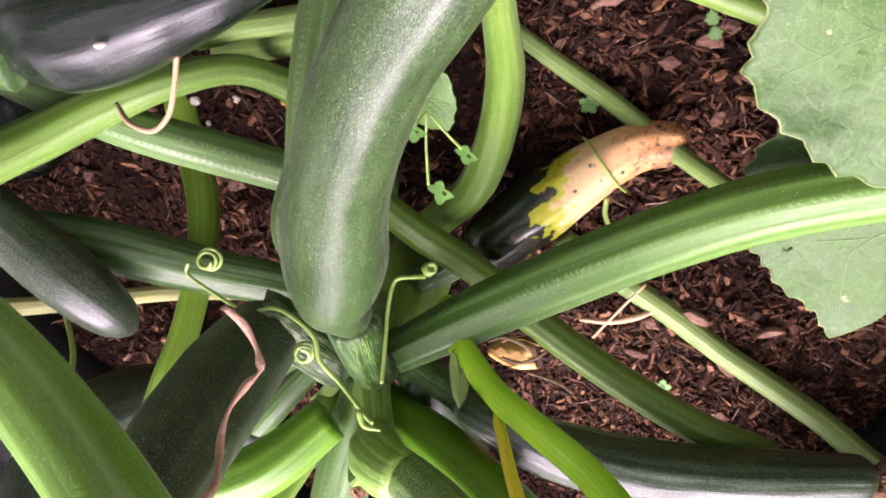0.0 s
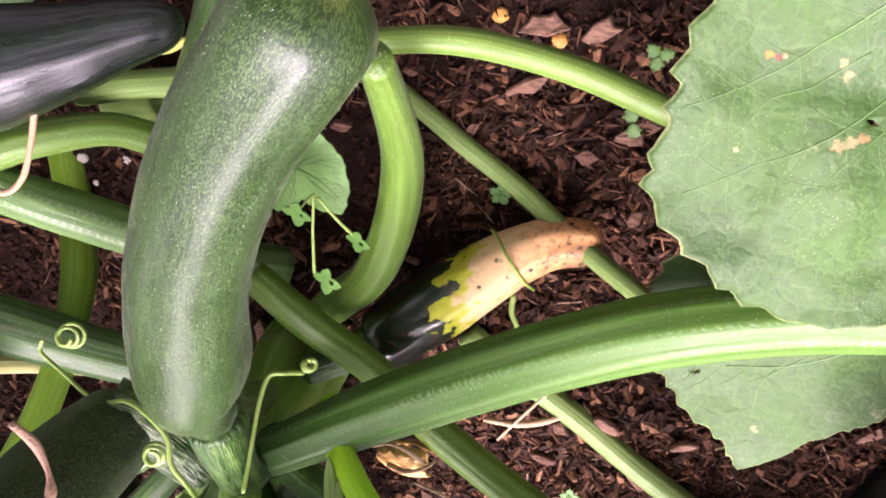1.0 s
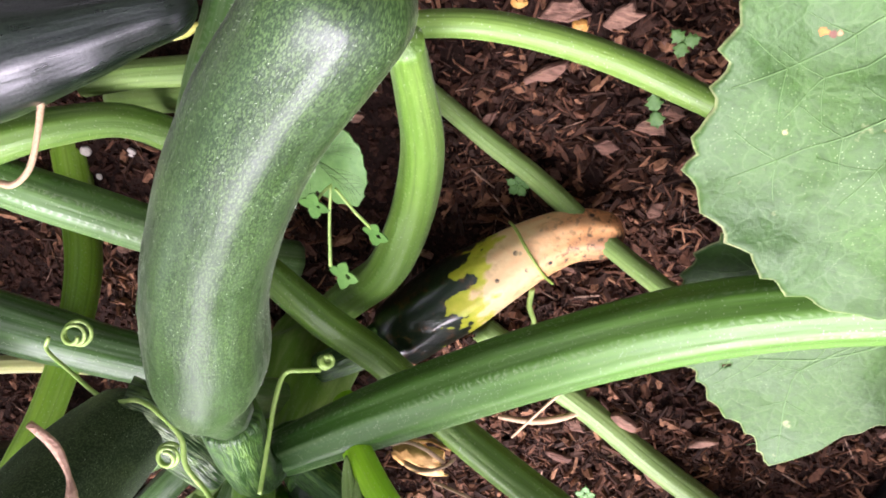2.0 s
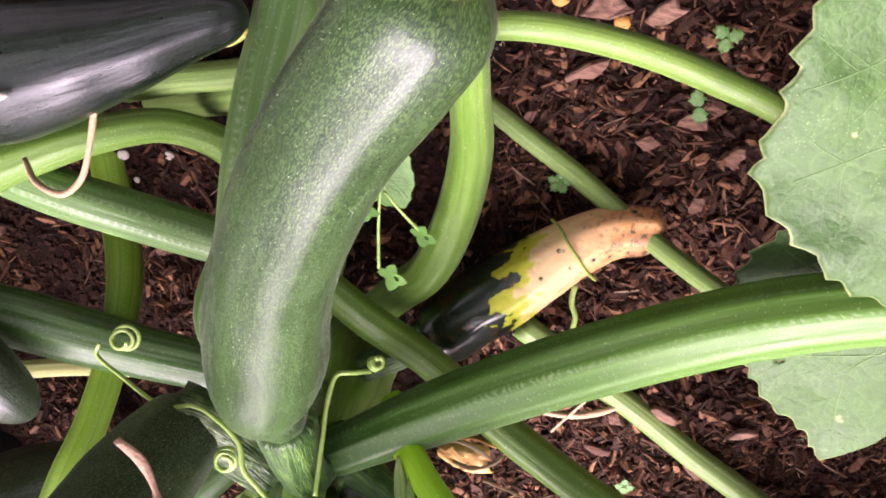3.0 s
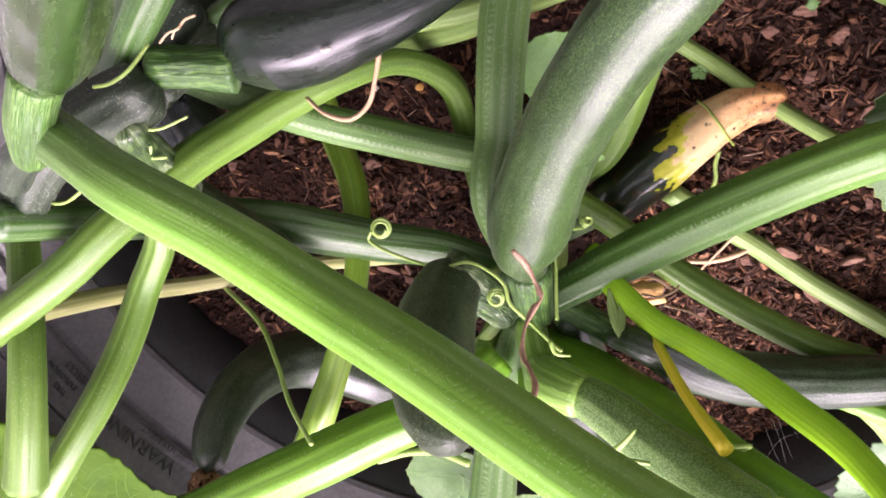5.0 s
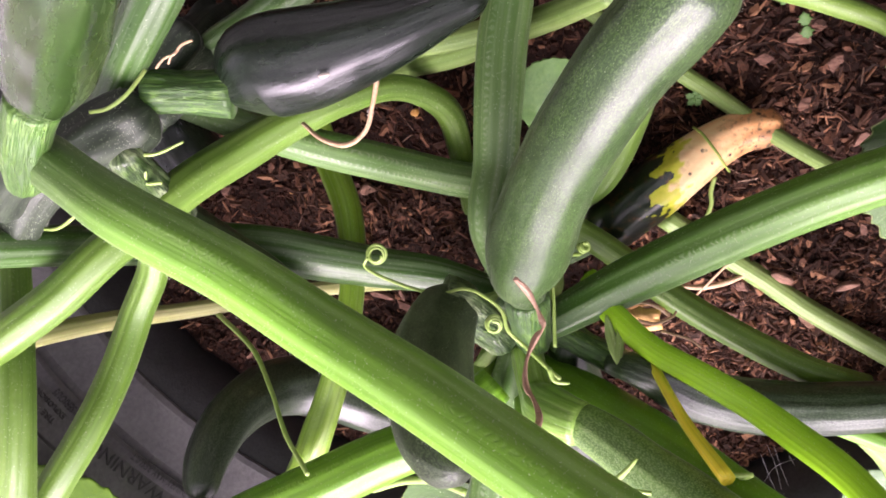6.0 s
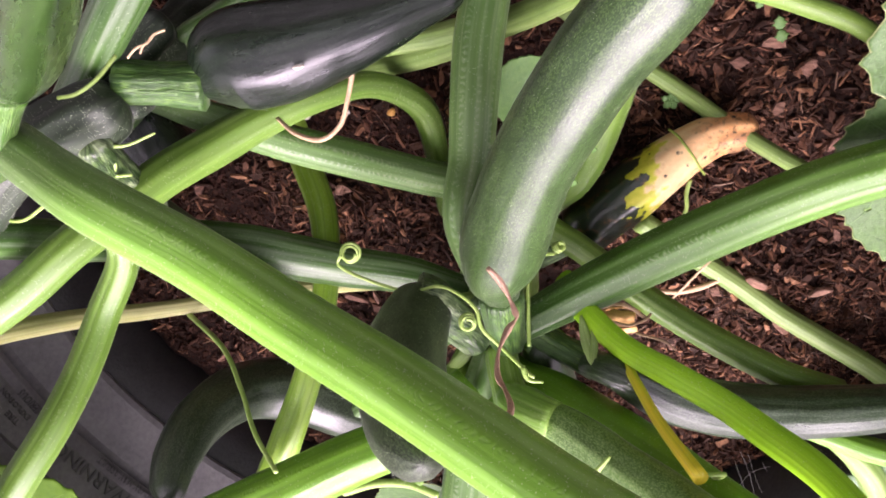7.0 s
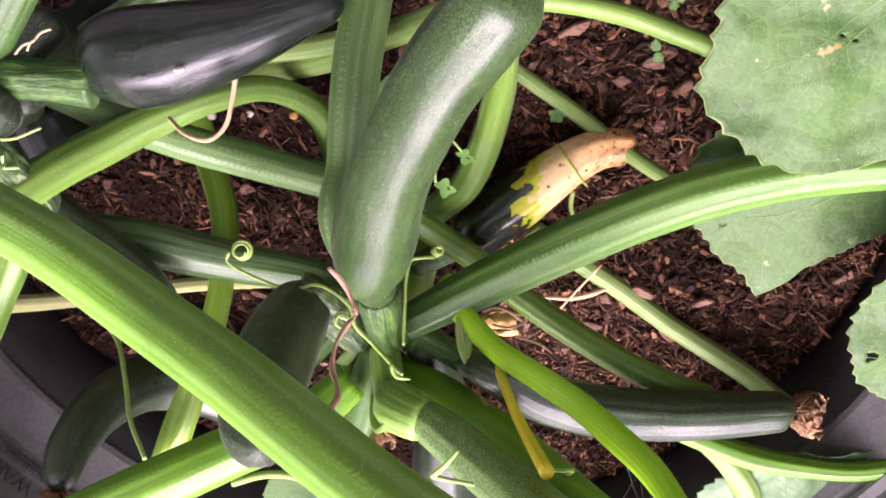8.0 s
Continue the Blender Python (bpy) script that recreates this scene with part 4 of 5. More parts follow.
part("scratch", tube_mesh("scratch", [(-0.104, -0.181, 0.1668, 0.0003), (-0.1005, -0.180, 0.1688, 0.0006), (-0.097, -0.178, 0.170, 0.0003)], M_DRY_DARK, seg=8, step=0.0008, lumps=0.3), z1, "thin brown scratch")
blossom = part("blossom", tube_mesh("blossom", [(-0.0345, -0.0425, 0.1870, 0.0050), (-0.0290, -0.0370, 0.1880, 0.0068), (-0.0200, -0.0340, 0.1890, 0.0075), (-0.0105, -0.0335, 0.1890, 0.0055), (-0.0030, -0.0360, 0.1885, 0.0010)],
               M_PETAL, seg=40, step=0.002, ribs=5, depth=0.35, lumps=0.1), z1, "pale yellow closed blossom")


# ---- crown and hairy stem ----
def knob(name, owner, pts, material, label=""):
    return part(name, tube_mesh(name, pts, material, seg=32, step=0.003, ribs=7, depth=0.12, lumps=0.16, round_a=0.008, round_b=0.008), owner, label)


knob("crown", plant, [(-0.105, -0.300, -0.02, 0.024), (-0.105, -0.296, 0.02, 0.024), (-0.104, -0.290, 0.055, 0.022), (-0.101, -0.288, 0.080, 0.018), (-0.099, -0.291, 0.098, 0.013)], M_CROWN, "knobbly green crown")
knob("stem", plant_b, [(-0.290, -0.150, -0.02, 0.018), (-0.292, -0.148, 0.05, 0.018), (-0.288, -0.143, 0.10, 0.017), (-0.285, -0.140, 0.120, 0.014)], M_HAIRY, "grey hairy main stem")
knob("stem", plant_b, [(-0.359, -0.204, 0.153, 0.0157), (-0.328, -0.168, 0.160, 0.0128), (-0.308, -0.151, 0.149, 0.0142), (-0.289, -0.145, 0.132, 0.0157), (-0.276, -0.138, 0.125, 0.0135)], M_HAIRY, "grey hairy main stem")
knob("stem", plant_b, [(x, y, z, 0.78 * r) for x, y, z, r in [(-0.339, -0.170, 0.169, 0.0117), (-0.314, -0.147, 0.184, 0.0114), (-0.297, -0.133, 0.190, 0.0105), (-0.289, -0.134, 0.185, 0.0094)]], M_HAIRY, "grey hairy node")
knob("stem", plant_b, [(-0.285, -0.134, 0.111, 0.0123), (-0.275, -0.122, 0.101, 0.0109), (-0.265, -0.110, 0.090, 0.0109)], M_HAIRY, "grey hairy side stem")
# stipules and young shoots at the crown
part("stipule", tube_mesh("stipule", [(-0.111, -0.279, 0.108, 0.0008), (-0.116, -0.293, 0.107, 0.0036), (-0.124, -0.306, 0.105, 0.0034), (-0.133, -0.314, 0.103, 0.0006)], M_PALE, seg=20, step=0.002, flat=0.4), plant, "pale crescent stipule")
for pts, mat in (([(-0.098, -0.300, 0.10, 0.006), (-0.094, -0.308, 0.135, 0.0075), (-0.089, -0.300, 0.158, 0.005), (-0.083, -0.283, 0.168, 0.0022)], M_BRIGHT),
                 ([(-0.112, -0.300, 0.08, 0.007), (-0.125, -0.318, 0.12, 0.0085), (-0.132, -0.330, 0.15, 0.006), (-0.135, -0.335, 0.168, 0.002)], M_BRIGHT),
                 ([(-0.125, -0.285, 0.07, 0.006), (-0.145, -0.300, 0.085, 0.0065), (-0.160, -0.312, 0.095, 0.004), (-0.168, -0.320, 0.10, 0.001)], M_GREEN),
                 ([(-0.110, -0.272, 0.085, 0.007), (-0.126, -0.276, 0.092, 0.0085), (-0.142, -0.286, 0.088, 0.006), (-0.155, -0.298, 0.08, 0.001)], M_PALE),
                 ([(-0.070, -0.282, 0.095, 0.004), (-0.055, -0.287, 0.108, 0.0055), (-0.046, -0.297, 0.106, 0.004), (-0.042, -0.303, 0.10, 0.0006)], M_PALE)):
    part("shoot", tube_mesh("shoot", pts, mat, seg=24, step=0.003, ribs=6, depth=0.2, flat=0.45), plant)


# ---- tendrils ----
def tendril(owner, pts, material=M_TENDRIL, name="tendril", label="", seg=8, lumps=0.08):
    part(name, tube_mesh(name, pts, material, seg=seg, step=0.0015, lumps=lumps), owner, label)


def coil(centre, radius, turns, rise, r, axis=(0, 0, 1), start=0.0, grow=0.0):
    ax = Vector(axis).normalized()
    u = ax.orthogonal().normalized()
    w = ax.cross(u)
    n = int(turns * 12)
    return [tuple(Vector(centre) + (u * math.cos(start + k * 0.5236) + w * math.sin(start + k * 0.5236)) * radius * (1 + grow * k / n) + ax * rise * k / n) + (r,) for k in range(n + 1)]


tendril(plant, [(-0.1835, -0.2316, 0.1079, 0.0008), (-0.1847, -0.2378, 0.1087, 0.0009), (-0.1711, -0.2398, 0.1154, 0.0009), (-0.1433, -0.2314, 0.1350, 0.0009), (-0.1266, -0.2223, 0.1409, 0.0009), (-0.1160, -0.2231, 0.1448, 0.0009), (-0.1074, -0.2292, 0.1478, 0.0010), (-0.1038, -0.2368, 0.1526, 0.0010), (-0.0946, -0.2438, 0.1562, 0.0010), (-0.0811, -0.2499, 0.1658, 0.0010), (-0.0774, -0.2508, 0.1683, 0.0009)])
tendril(plant, coil((-0.184, -0.244, 0.087), 0.0058, 2.4, 0.012, 0.0009, (0.2, 0.5, 0.9), 3.4, -0.45))
tendril(plant, coil((-0.1109, -0.2353, 0.1502), 0.0042, 2.2, 0.005, 0.0008, (0.1, 0.4, 0.9), 0.0, -0.4))
tendril(plant, [(-0.081, -0.254, 0.143, 0.0009), (-0.082, -0.247, 0.135, 0.0009), (-0.083, -0.239, 0.127, 0.0009), (-0.084, -0.231, 0.119, 0.0010), (-0.083, -0.223, 0.111, 0.0010), (-0.077, -0.2215, 0.109, 0.0009), (-0.0715, -0.2245, 0.103, 0.0010)])
tendril(plant, coil((-0.0715, -0.2235, 0.100), 0.0023, 2.6, 0.006, 0.0010, (0.5, 0.6, 0.4), 0.0, -0.2))
tendril(plant, [(-0.083, -0.245, 0.168, 0.0013), (-0.080, -0.250, 0.171, 0.0012), (-0.073, -0.250, 0.172, 0.0006)])
tendril(plant, [(-0.302, -0.321, 0.061, 0.0017), (-0.256, -0.297, 0.116, 0.0015), (-0.226, -0.279, 0.165, 0.0013), (-0.206, -0.270, 0.201, 0.0012), (-0.187, -0.266, 0.227, 0.0011)], label="long thin yellowish tendril")
tendril(plant, [(-0.185, -0.380, 0.142, 0.0024), (-0.165, -0.367, 0.144, 0.0024), (-0.145, -0.361, 0.147, 0.0023), (-0.127, -0.362, 0.152, 0.0023)])
tendril(plant, [(-0.055, -0.261, 0.221, 0.0015), (-0.049, -0.249, 0.224, 0.0013), (-0.044, -0.241, 0.222, 0.0007)])
tendril(plant, [(-0.055, -0.261, 0.221, 0.0014), (-0.048, -0.262, 0.221, 0.0011), (-0.036, -0.262, 0.222, 0.0009)])
tendril(plant, [(-0.005, -0.268, 0.203, 0.0010), (0.003, -0.266, 0.204, 0.0010), (0.008, -0.265, 0.204, 0.0010), (0.007, -0.272, 0.200, 0.0010), (0.006, -0.278, 0.195, 0.0009)])
tendril(plant_b, [(x, y, z, 0.75 * r) for x, y, z, r in [(-0.268, -0.110, 0.186, 0.0011), (-0.260, -0.108, 0.186, 0.0011), (-0.252, -0.103, 0.183, 0.0011), (-0.246, -0.096, 0.175, 0.0011)]])
tendril(plant_b, [(x, y, z, 0.75 * r) for x, y, z, r in [(-0.282, -0.156, 0.140, 0.0016), (-0.272, -0.156, 0.138, 0.0011), (-0.258, -0.150, 0.136, 0.0008)]])
tendril(plant_b, [(x, y, z, 0.75 * r) for x, y, z, r in [(-0.281, -0.157, 0.140, 0.0013), (-0.279, -0.165, 0.140, 0.0013), (-0.281, -0.172, 0.139, 0.0012), (-0.273, -0.172, 0.138, 0.0010)]])
tendril(plant_b, [(x, y, z, 0.75 * r) for x, y, z, r in [(-0.302, -0.172, 0.160, 0.0012), (-0.312, -0.182, 0.158, 0.0012), (-0.326, -0.190, 0.157, 0.0012), (-0.345, -0.186, 0.156, 0.0010)]])
tendril(plant_b, [(x, y, z, 0.75 * r) for x, y, z, r in [(-0.40, -0.215, 0.14, 0.0012), (-0.36, -0.212, 0.138, 0.0011), (-0.335, -0.208, 0.137, 0.0009)]])
tendril(plant, [(0.002, -0.218, 0.030, 0.0013), (0.002, -0.230, 0.026, 0.0013), (0.005, -0.244, 0.017, 0.0013), (0.005, -0.259, 0.009, 0.0014)])
tendril(plant, [(x, y, z, 0.8 * r) for x, y, z, r in [(-0.170, -0.128, 0.107, 0.0016), (-0.173, -0.141, 0.108, 0.0013), (-0.177, -0.154, 0.110, 0.0015), (-0.188, -0.164, 0.107, 0.0015), (-0.202, -0.165, 0.101, 0.0016), (-0.216, -0.164, 0.087, 0.0014)]], M_DRY, label="dried tan curling tendril", lumps=0.35)
kinks = [(x + 0.0022 * math.sin(7 * k), y + 0.0012 * math.cos(5 * k), z + 0.0012 * math.sin(11 * k), (0.36 + 0.18 * math.sin(9 * k)) * r) for k, (x, y, z, r) in enumerate(glide([(-0.095, -0.144, 0.233, 0.0022), (-0.089, -0.154, 0.234, 0.0024), (-0.085, -0.160, 0.239, 0.0022), (-0.087, -0.164, 0.250, 0.0023), (-0.087, -0.168, 0.260, 0.0024), (-0.085, -0.168, 0.274, 0.0018)], 0.005))]
tendril(plant_b, kinks + [(-0.084, -0.163, 0.286, 0.0012)], M_DRY_DARK, "withered_stalk", "twisted reddish-brown withered stalk", 14, 0.6)
v, f = crumple((-0.1015, -0.3338, 0.1254), (0.5, -0.3, 0.6), 0.016, 0.0065, 9, 41, 0.6)
part("blossom", mesh_of("blossom", v, f, M_BLOSSOM_DRY), plant, "crumbled brown remains of a blossom").modifiers.new("thick", "SOLIDIFY").thickness = 0.0005
tendril(plant, [(-0.0126, -0.1914, 0.0213, 0.0007), (-0.0088, -0.1911, 0.0277, 0.0007), (-0.0040, -0.1945, 0.0338, 0.0007), (0.0011, -0.2004, 0.0355, 0.0007), (0.0063, -0.2091, 0.0318, 0.0007), (0.0105, -0.2169, 0.0242, 0.0007)], M_CALYX, label="thin pale strand round the rotting fruit")
for pts in ([(-0.0436, -0.2656, 0.0929, 0.0008), (-0.0367, -0.2604, 0.0947, 0.0009), (-0.0285, -0.2622, 0.0949, 0.0009), (-0.0208, -0.2701, 0.0921, 0.0008)], [(-0.0368, -0.2736, 0.0940, 0.0008), (-0.0282, -0.2731, 0.0963, 0.0008), (-0.0197, -0.2705, 0.0935, 0.0007), (-0.0167, -0.2697, 0.0889, 0.0006)], [(-0.0238, -0.2801, 0.0944, 0.0007), (-0.0155, -0.2805, 0.0962, 0.0007), (-0.0078, -0.2826, 0.0967, 0.0007), (-0.0013, -0.2889, 0.0953, 0.0005)]):
    tendril(plant, pts, M_DRY, "dried_tendril", "thin dried tendril on the soil", 8, 0.2)
for pts in ([(-0.0559, -0.2521, 0.1171, 0.0006), (-0.0536, -0.2592, 0.1219, 0.0026), (-0.0503, -0.2662, 0.1290, 0.0028), (-0.0463, -0.2748, 0.1359, 0.0004)], [(-0.0498, -0.2568, 0.1220, 0.0006), (-0.0483, -0.2621, 0.1269, 0.0022), (-0.0484, -0.2684, 0.1328, 0.0020), (-0.0457, -0.2750, 0.1372, 0.0004)]):
    part("stipule", tube_mesh("stipule", pts, M_PALE, seg=16, step=0.002, flat=0.35), plant, "pale narrow sepal")
for pts in ([(-0.2689, -0.1183, 0.1250, 0.0006), (-0.2642, -0.1137, 0.1245, 0.0006), (-0.2593, -0.1118, 0.1235, 0.0006), (-0.2556, -0.1079, 0.1224, 0.0006), (-0.2499, -0.1056, 0.1222, 0.0006)], [(-0.2625, -0.1162, 0.1248, 0.0005), (-0.2607, -0.1126, 0.1243, 0.0005), (-0.2574, -0.1104, 0.1246, 0.0005)]):
    tendril(plant_b, pts, M_DRY, "root_hair", "thin tan dried thread", 8, 0.3)


# ---- leaves ----
def leaf(owner, centre, outline, slope=(0.0, 0.0), cup=0.0, ripple=0.004, teeth=40, veins=(), holes=(), material=M_LEAF, seed=1, label="", name="leaf", lines=(), rib=M_VEIN):
    """A lobed, toothed blade: outline is (degrees, radius) round the point where the stalk joins."""
    na, nr = 300, 48
    cx, cy, cz = centre
    deg = np.array([d for d, _ in outline] + [outline[0][0] + 360], float)
    rad = np.array([r for _, r in outline] + [outline[0][1]], float)

    def height(x, y):
        d = math.hypot(x, y)
        return cz + slope[0] * x + slope[1] * y - cup * d * d + ripple * noise.noise((x * 34 + seed, y * 34, seed)) + 0.15 * ripple * noise.noise((x * 110, y * 110 + seed, 1.0))

    def edge(a):
        a = deg[0] + (a - deg[0]) % 360
        saw = (a * teeth / 360 + 0.35 * noise.noise((a * 0.11, seed, 0))) % 1.0
        return float(np.interp(a, deg, rad)) * (1 + 0.034 * (abs(saw - 0.3) * 1.4 - 0.45) * (1 + 0.8 * noise.noise((a * 0.21, seed, 8.0))) + 0.035 * noise.noise((a * 0.07, seed, 3.0)))

    verts, faces, flow = [], [], []
    for i in range(na):
        a = 360 * i / na
        e = edge(a)
        for j in range(nr + 1):
            r = e * (0.02 + 0.98 * j / nr)
            x, y = r * math.cos(radians(a)), r * math.sin(radians(a))
            verts.append((cx + x, cy + y, height(x, y)))
            flow.append((j / nr, 0.0, 0.0))
    for i in range(na):
        for j in range(nr):
            q = (i * (nr + 1) + j, i * (nr + 1) + j + 1, ((i + 1) % na) * (nr + 1) + j + 1, ((i + 1) % na) * (nr + 1) + j)
            mx, my = sum(verts[k][0] for k in q) / 4, sum(verts[k][1] for k in q) / 4
            if not any(math.hypot(mx - hx, my - hy) < hr * (0.8 + 0.5 * noise.noise((mx * 400, my * 400, 0))) for hx, hy, hr in holes):
                faces.append(q)
    ob = part(name, mesh_of(name, verts, faces, material, flow), owner, label)
    thick = ob.modifiers.new("thick", "SOLIDIFY")
    thick.thickness = 0.0005
    pieces = []

    def add_vein(a0, r0, a1, r1, w0, w1):
        x0, y0, x1, y1 = r0 * math.cos(radians(a0)), r0 * math.sin(radians(a0)), r1 * math.cos(radians(a1)), r1 * math.sin(radians(a1))
        n = 9
        line = []
        for k in range(n):
            t = k / (n - 1)
            bend = 0.10 * math.sin(t * 3.14)
            x, y = x0 + (x1 - x0) * t - bend * (y1 - y0), y0 + (y1 - y0) * t + bend * (x1 - x0)
            line.append((cx + x, cy + y, height(x, y) + 0.0001, w0 + (w1 - w0) * t))
        pieces.append(sweep(line, seg=6, step=0.003, flat=0.35))

    for a in veins:
        e = edge(a) * 0.93
        pieces.clear()
        add_vein(a, 0.0, a, e, 0.0005, 0.00015)
        for k in range(1, 6):
            for sgn in (-1, 1):
                r0 = e * (0.10 + 0.14 * k + 0.03 * sgn)
                a1 = a + sgn * (21 - 2.4 * k)
                add_vein(a, r0, a1, min(r0 * 1.28 + 0.012, edge(a1) * 0.96), 0.00022, 0.0001)
        part("vein", joined("vein", pieces, rib), ob)
    for wide, line in lines:
        g = glide([(x, y, 0.0) for x, y in line], 0.003)
        n = len(g)
        pieces.clear()
        pieces.append(sweep([(x, y, height(x - cx, y - cy) + 0.0001, 0.65 * wide * (0.35 + 0.65 * k / n)) for k, (x, y, _) in enumerate(g)], seg=6, step=0.003, flat=0.35))
        for k in range(4, n - 3, 5):
            d = (g[k + 1] - g[k - 1])[:2]
            d /= np.linalg.norm(d)
            for sgn in (-1, 1):
                e = (-d * 0.55 + sgn * np.array((-d[1], d[0])) * 0.8) * (0.012 + 0.006 * noise.noise((k * 1.7, sgn, seed)))
                side = [(g[k][0] + e[0] * t + 0.15 * e[1] * sgn * t * t, g[k][1] + e[1] * t - 0.15 * e[0] * sgn * t * t) for t in np.linspace(0, 1, 5)]
                pieces.append(sweep([(x, y, height(x - cx, y - cy) + 0.0001, 0.24 * wide * (1 - 0.16 * i)) for i, (x, y) in enumerate(side)], seg=6, step=0.003, flat=0.35))
        part("vein", joined("vein", pieces, rib), ob)
    return ob


leaf(plant, (0.150, -0.078, 0.146), [(0, 0.11), (40, 0.13), (80, 0.115), (120, 0.105), (140, 0.09), (160, 0.112), (178, 0.111), (190, 0.113), (200, 0.106), (213, 0.095), (222, 0.083), (236, 0.055), (250, 0.036), (270, 0.03), (300, 0.06), (330, 0.09)],
     (0.02, 0.05), -0.2, 0.006, 62, (25, 75), [(0.089, -0.072, 0.0010), (0.0935, -0.073, 0.0012)], M_LEAF, 2, "broad grey-green leaf with a toothed edge and a hole",
     lines=((0.0006, ((0.0434, -0.0750), (0.0631, -0.0630), (0.0805, -0.0432), (0.11, -0.008))), (0.0006, ((0.0484, -0.1001), (0.0736, -0.0812), (0.0887, -0.0679), (0.125, -0.03))),
            (0.0005, ((0.0765, -0.1011), (0.0826, -0.0869), (0.0893, -0.0770), (0.122, -0.04))), (0.0004, ((0.0573, -0.0811), (0.0637, -0.0700), (0.0717, -0.0659), (0.082, -0.055)))))
leaf(plant, (0.130, -0.157, 0.104), [(0, 0.08), (60, 0.05), (110, 0.045), (150, 0.068), (169, 0.075), (185, 0.079), (203, 0.079), (216, 0.075), (231, 0.074), (241, 0.0755), (246, 0.0785), (250, 0.077), (254, 0.066), (258, 0.053), (267, 0.043), (285, 0.034), (310, 0.032), (335, 0.06)],
     (0.05, 0.06), 0.0, 0.003, 52, (20, 168, 205), [(0.074, -0.190, 0.0014)], M_LEAF, 5, "lower grey-green leaf lobe behind the stalk",
     lines=((0.0006, ((0.1020, -0.2288), (0.0971, -0.1973), (0.1001, -0.1815), (0.125, -0.155))),))
leaf(plant, (0.20, -0.215, 0.145), [(0, 0.07), (60, 0.07), (120, 0.066), (160, 0.071), (180, 0.068), (200, 0.064), (220, 0.058), (240, 0.052), (280, 0.06), (320, 0.07)], (0.0, 0.0), 0.0, 0.005, 50,
     (150, 190, 220, 260), [(0.145, -0.2255, 0.0032)], M_LEAF, 7, "grey-green leaf with an eaten hole")
leaf(plant, (0.175, -0.420, 0.080), [(0, 0.08), (50, 0.085), (90, 0.060), (110, 0.063), (130, 0.072), (150, 0.064), (180, 0.07), (220, 0.08), (270, 0.09), (320, 0.085)], (0.0, 0.05), 0.3, 0.008, 46,
     (60, 110, 150, 200, 260), [], M_LEAF_PALE, 9, "pale leaf turned over with bright green rim")
leaf(plant_b, (-0.375, -0.450, 0.186), [(0, 0.09), (36, 0.097), (49, 0.094), (70, 0.108), (95, 0.122), (120, 0.115), (180, 0.12), (230, 0.12), (290, 0.11), (330, 0.09)], (-0.02, 0.0), 0.3, 0.005, 60,
     (20, 52, 75, 100, 140, 200, 270), [], M_LEAF_DARK, 11, "yellow-green leaf spread over the tyre", rib=M_VEIN_DARK)
leaf(plant, (-0.088, -0.153, 0.068), [(0, 0.022), (40, 0.02), (90, 0.022), (150, 0.022), (200, 0.021), (250, 0.024), (280, 0.014), (320, 0.026)], (0.0, 0.1), 0.0, 0.003, 26, (330, 250, 30), [], M_LEAF_FRESH, 13, "small fresh green leaf half hidden by the fruit")
leaf(plant, (-0.135, -0.395, 0.135), [(0, 0.03), (60, 0.028), (120, 0.03), (180, 0.034), (220, 0.045), (260, 0.055), (300, 0.045), (330, 0.03)], (0.1, 0.2), 0.0, 0.004, 30, (255, 200, 310), [], M_LEAF, 15, "young pale green leaf")
leaf(plant, (-0.095, -0.415, 0.14), [(0, 0.03), (60, 0.02), (120, 0.02), (180, 0.025), (240, 0.04), (280, 0.05), (320, 0.042)], (-0.1, 0.2), 0.0, 0.004, 30, (280, 320), [], M_LEAF, 16, "young pale green leaf")
petiole(plant, [(0.055, -0.345, 0.075, 0.0065), (0.098, -0.355, 0.084, 0.0070), (0.130, -0.365, 0.084, 0.0077), (0.161, -0.367, 0.085, 0.0069), (0.191, -0.363, 0.088, 0.0061), (0.217, -0.351, 0.090, 0.0060), (0.25, -0.335, 0.09, 0.0055)], M_DEEP)
petiole(plant, [(0.100, -0.357, 0.085, 0.0050), (0.117, -0.371, 0.084, 0.0076), (0.130, -0.387, 0.085, 0.0086), (0.140, -0.41, 0.083, 0.0085), (0.15, -0.45, 0.08, 0.0085)], M_PALE)
# torn little stalks with leaf scraps beside the large fruit
for pts, end, size, seed in (([(-0.0745, -0.1541, 0.0845, 0.0005), (-0.0750, -0.1713, 0.0834, 0.0006), (-0.0744, -0.1897, 0.0829, 0.0007)], (-0.0691, -0.1923, 0.0837), 0.0066, 21), ([(-0.0727, -0.1548, 0.0847, 0.0005), (-0.0664, -0.1664, 0.0791, 0.0006), (-0.0612, -0.1763, 0.0726, 0.0007)], (-0.0600, -0.1781, 0.0735), 0.0060, 22), ([(-0.0742, -0.1536, 0.0842, 0.0005), (-0.0770, -0.1566, 0.0865, 0.0005), (-0.0784, -0.1588, 0.0904, 0.0005)], (-0.0786, -0.1597, 0.0910), 0.0064, 23)):
    part("petiole", tube_mesh("petiole", pts, M_TENDRIL, seg=10, step=0.002), plant)
    leaf(plant, end, [(0, size), (50, 0.55 * size), (80, 1.1 * size), (130, 0.6 * size), (180, 0.95 * size), (220, 0.5 * size), (260, 1.15 * size), (310, 0.6 * size)], (0.2, 0.3), 0.0, 0.006, 9, (), [(end[0] + 0.3 * size, end[1], 0.2 * size)], M_LEAF_FRESH, seed, "torn scrap of fresh leaf")


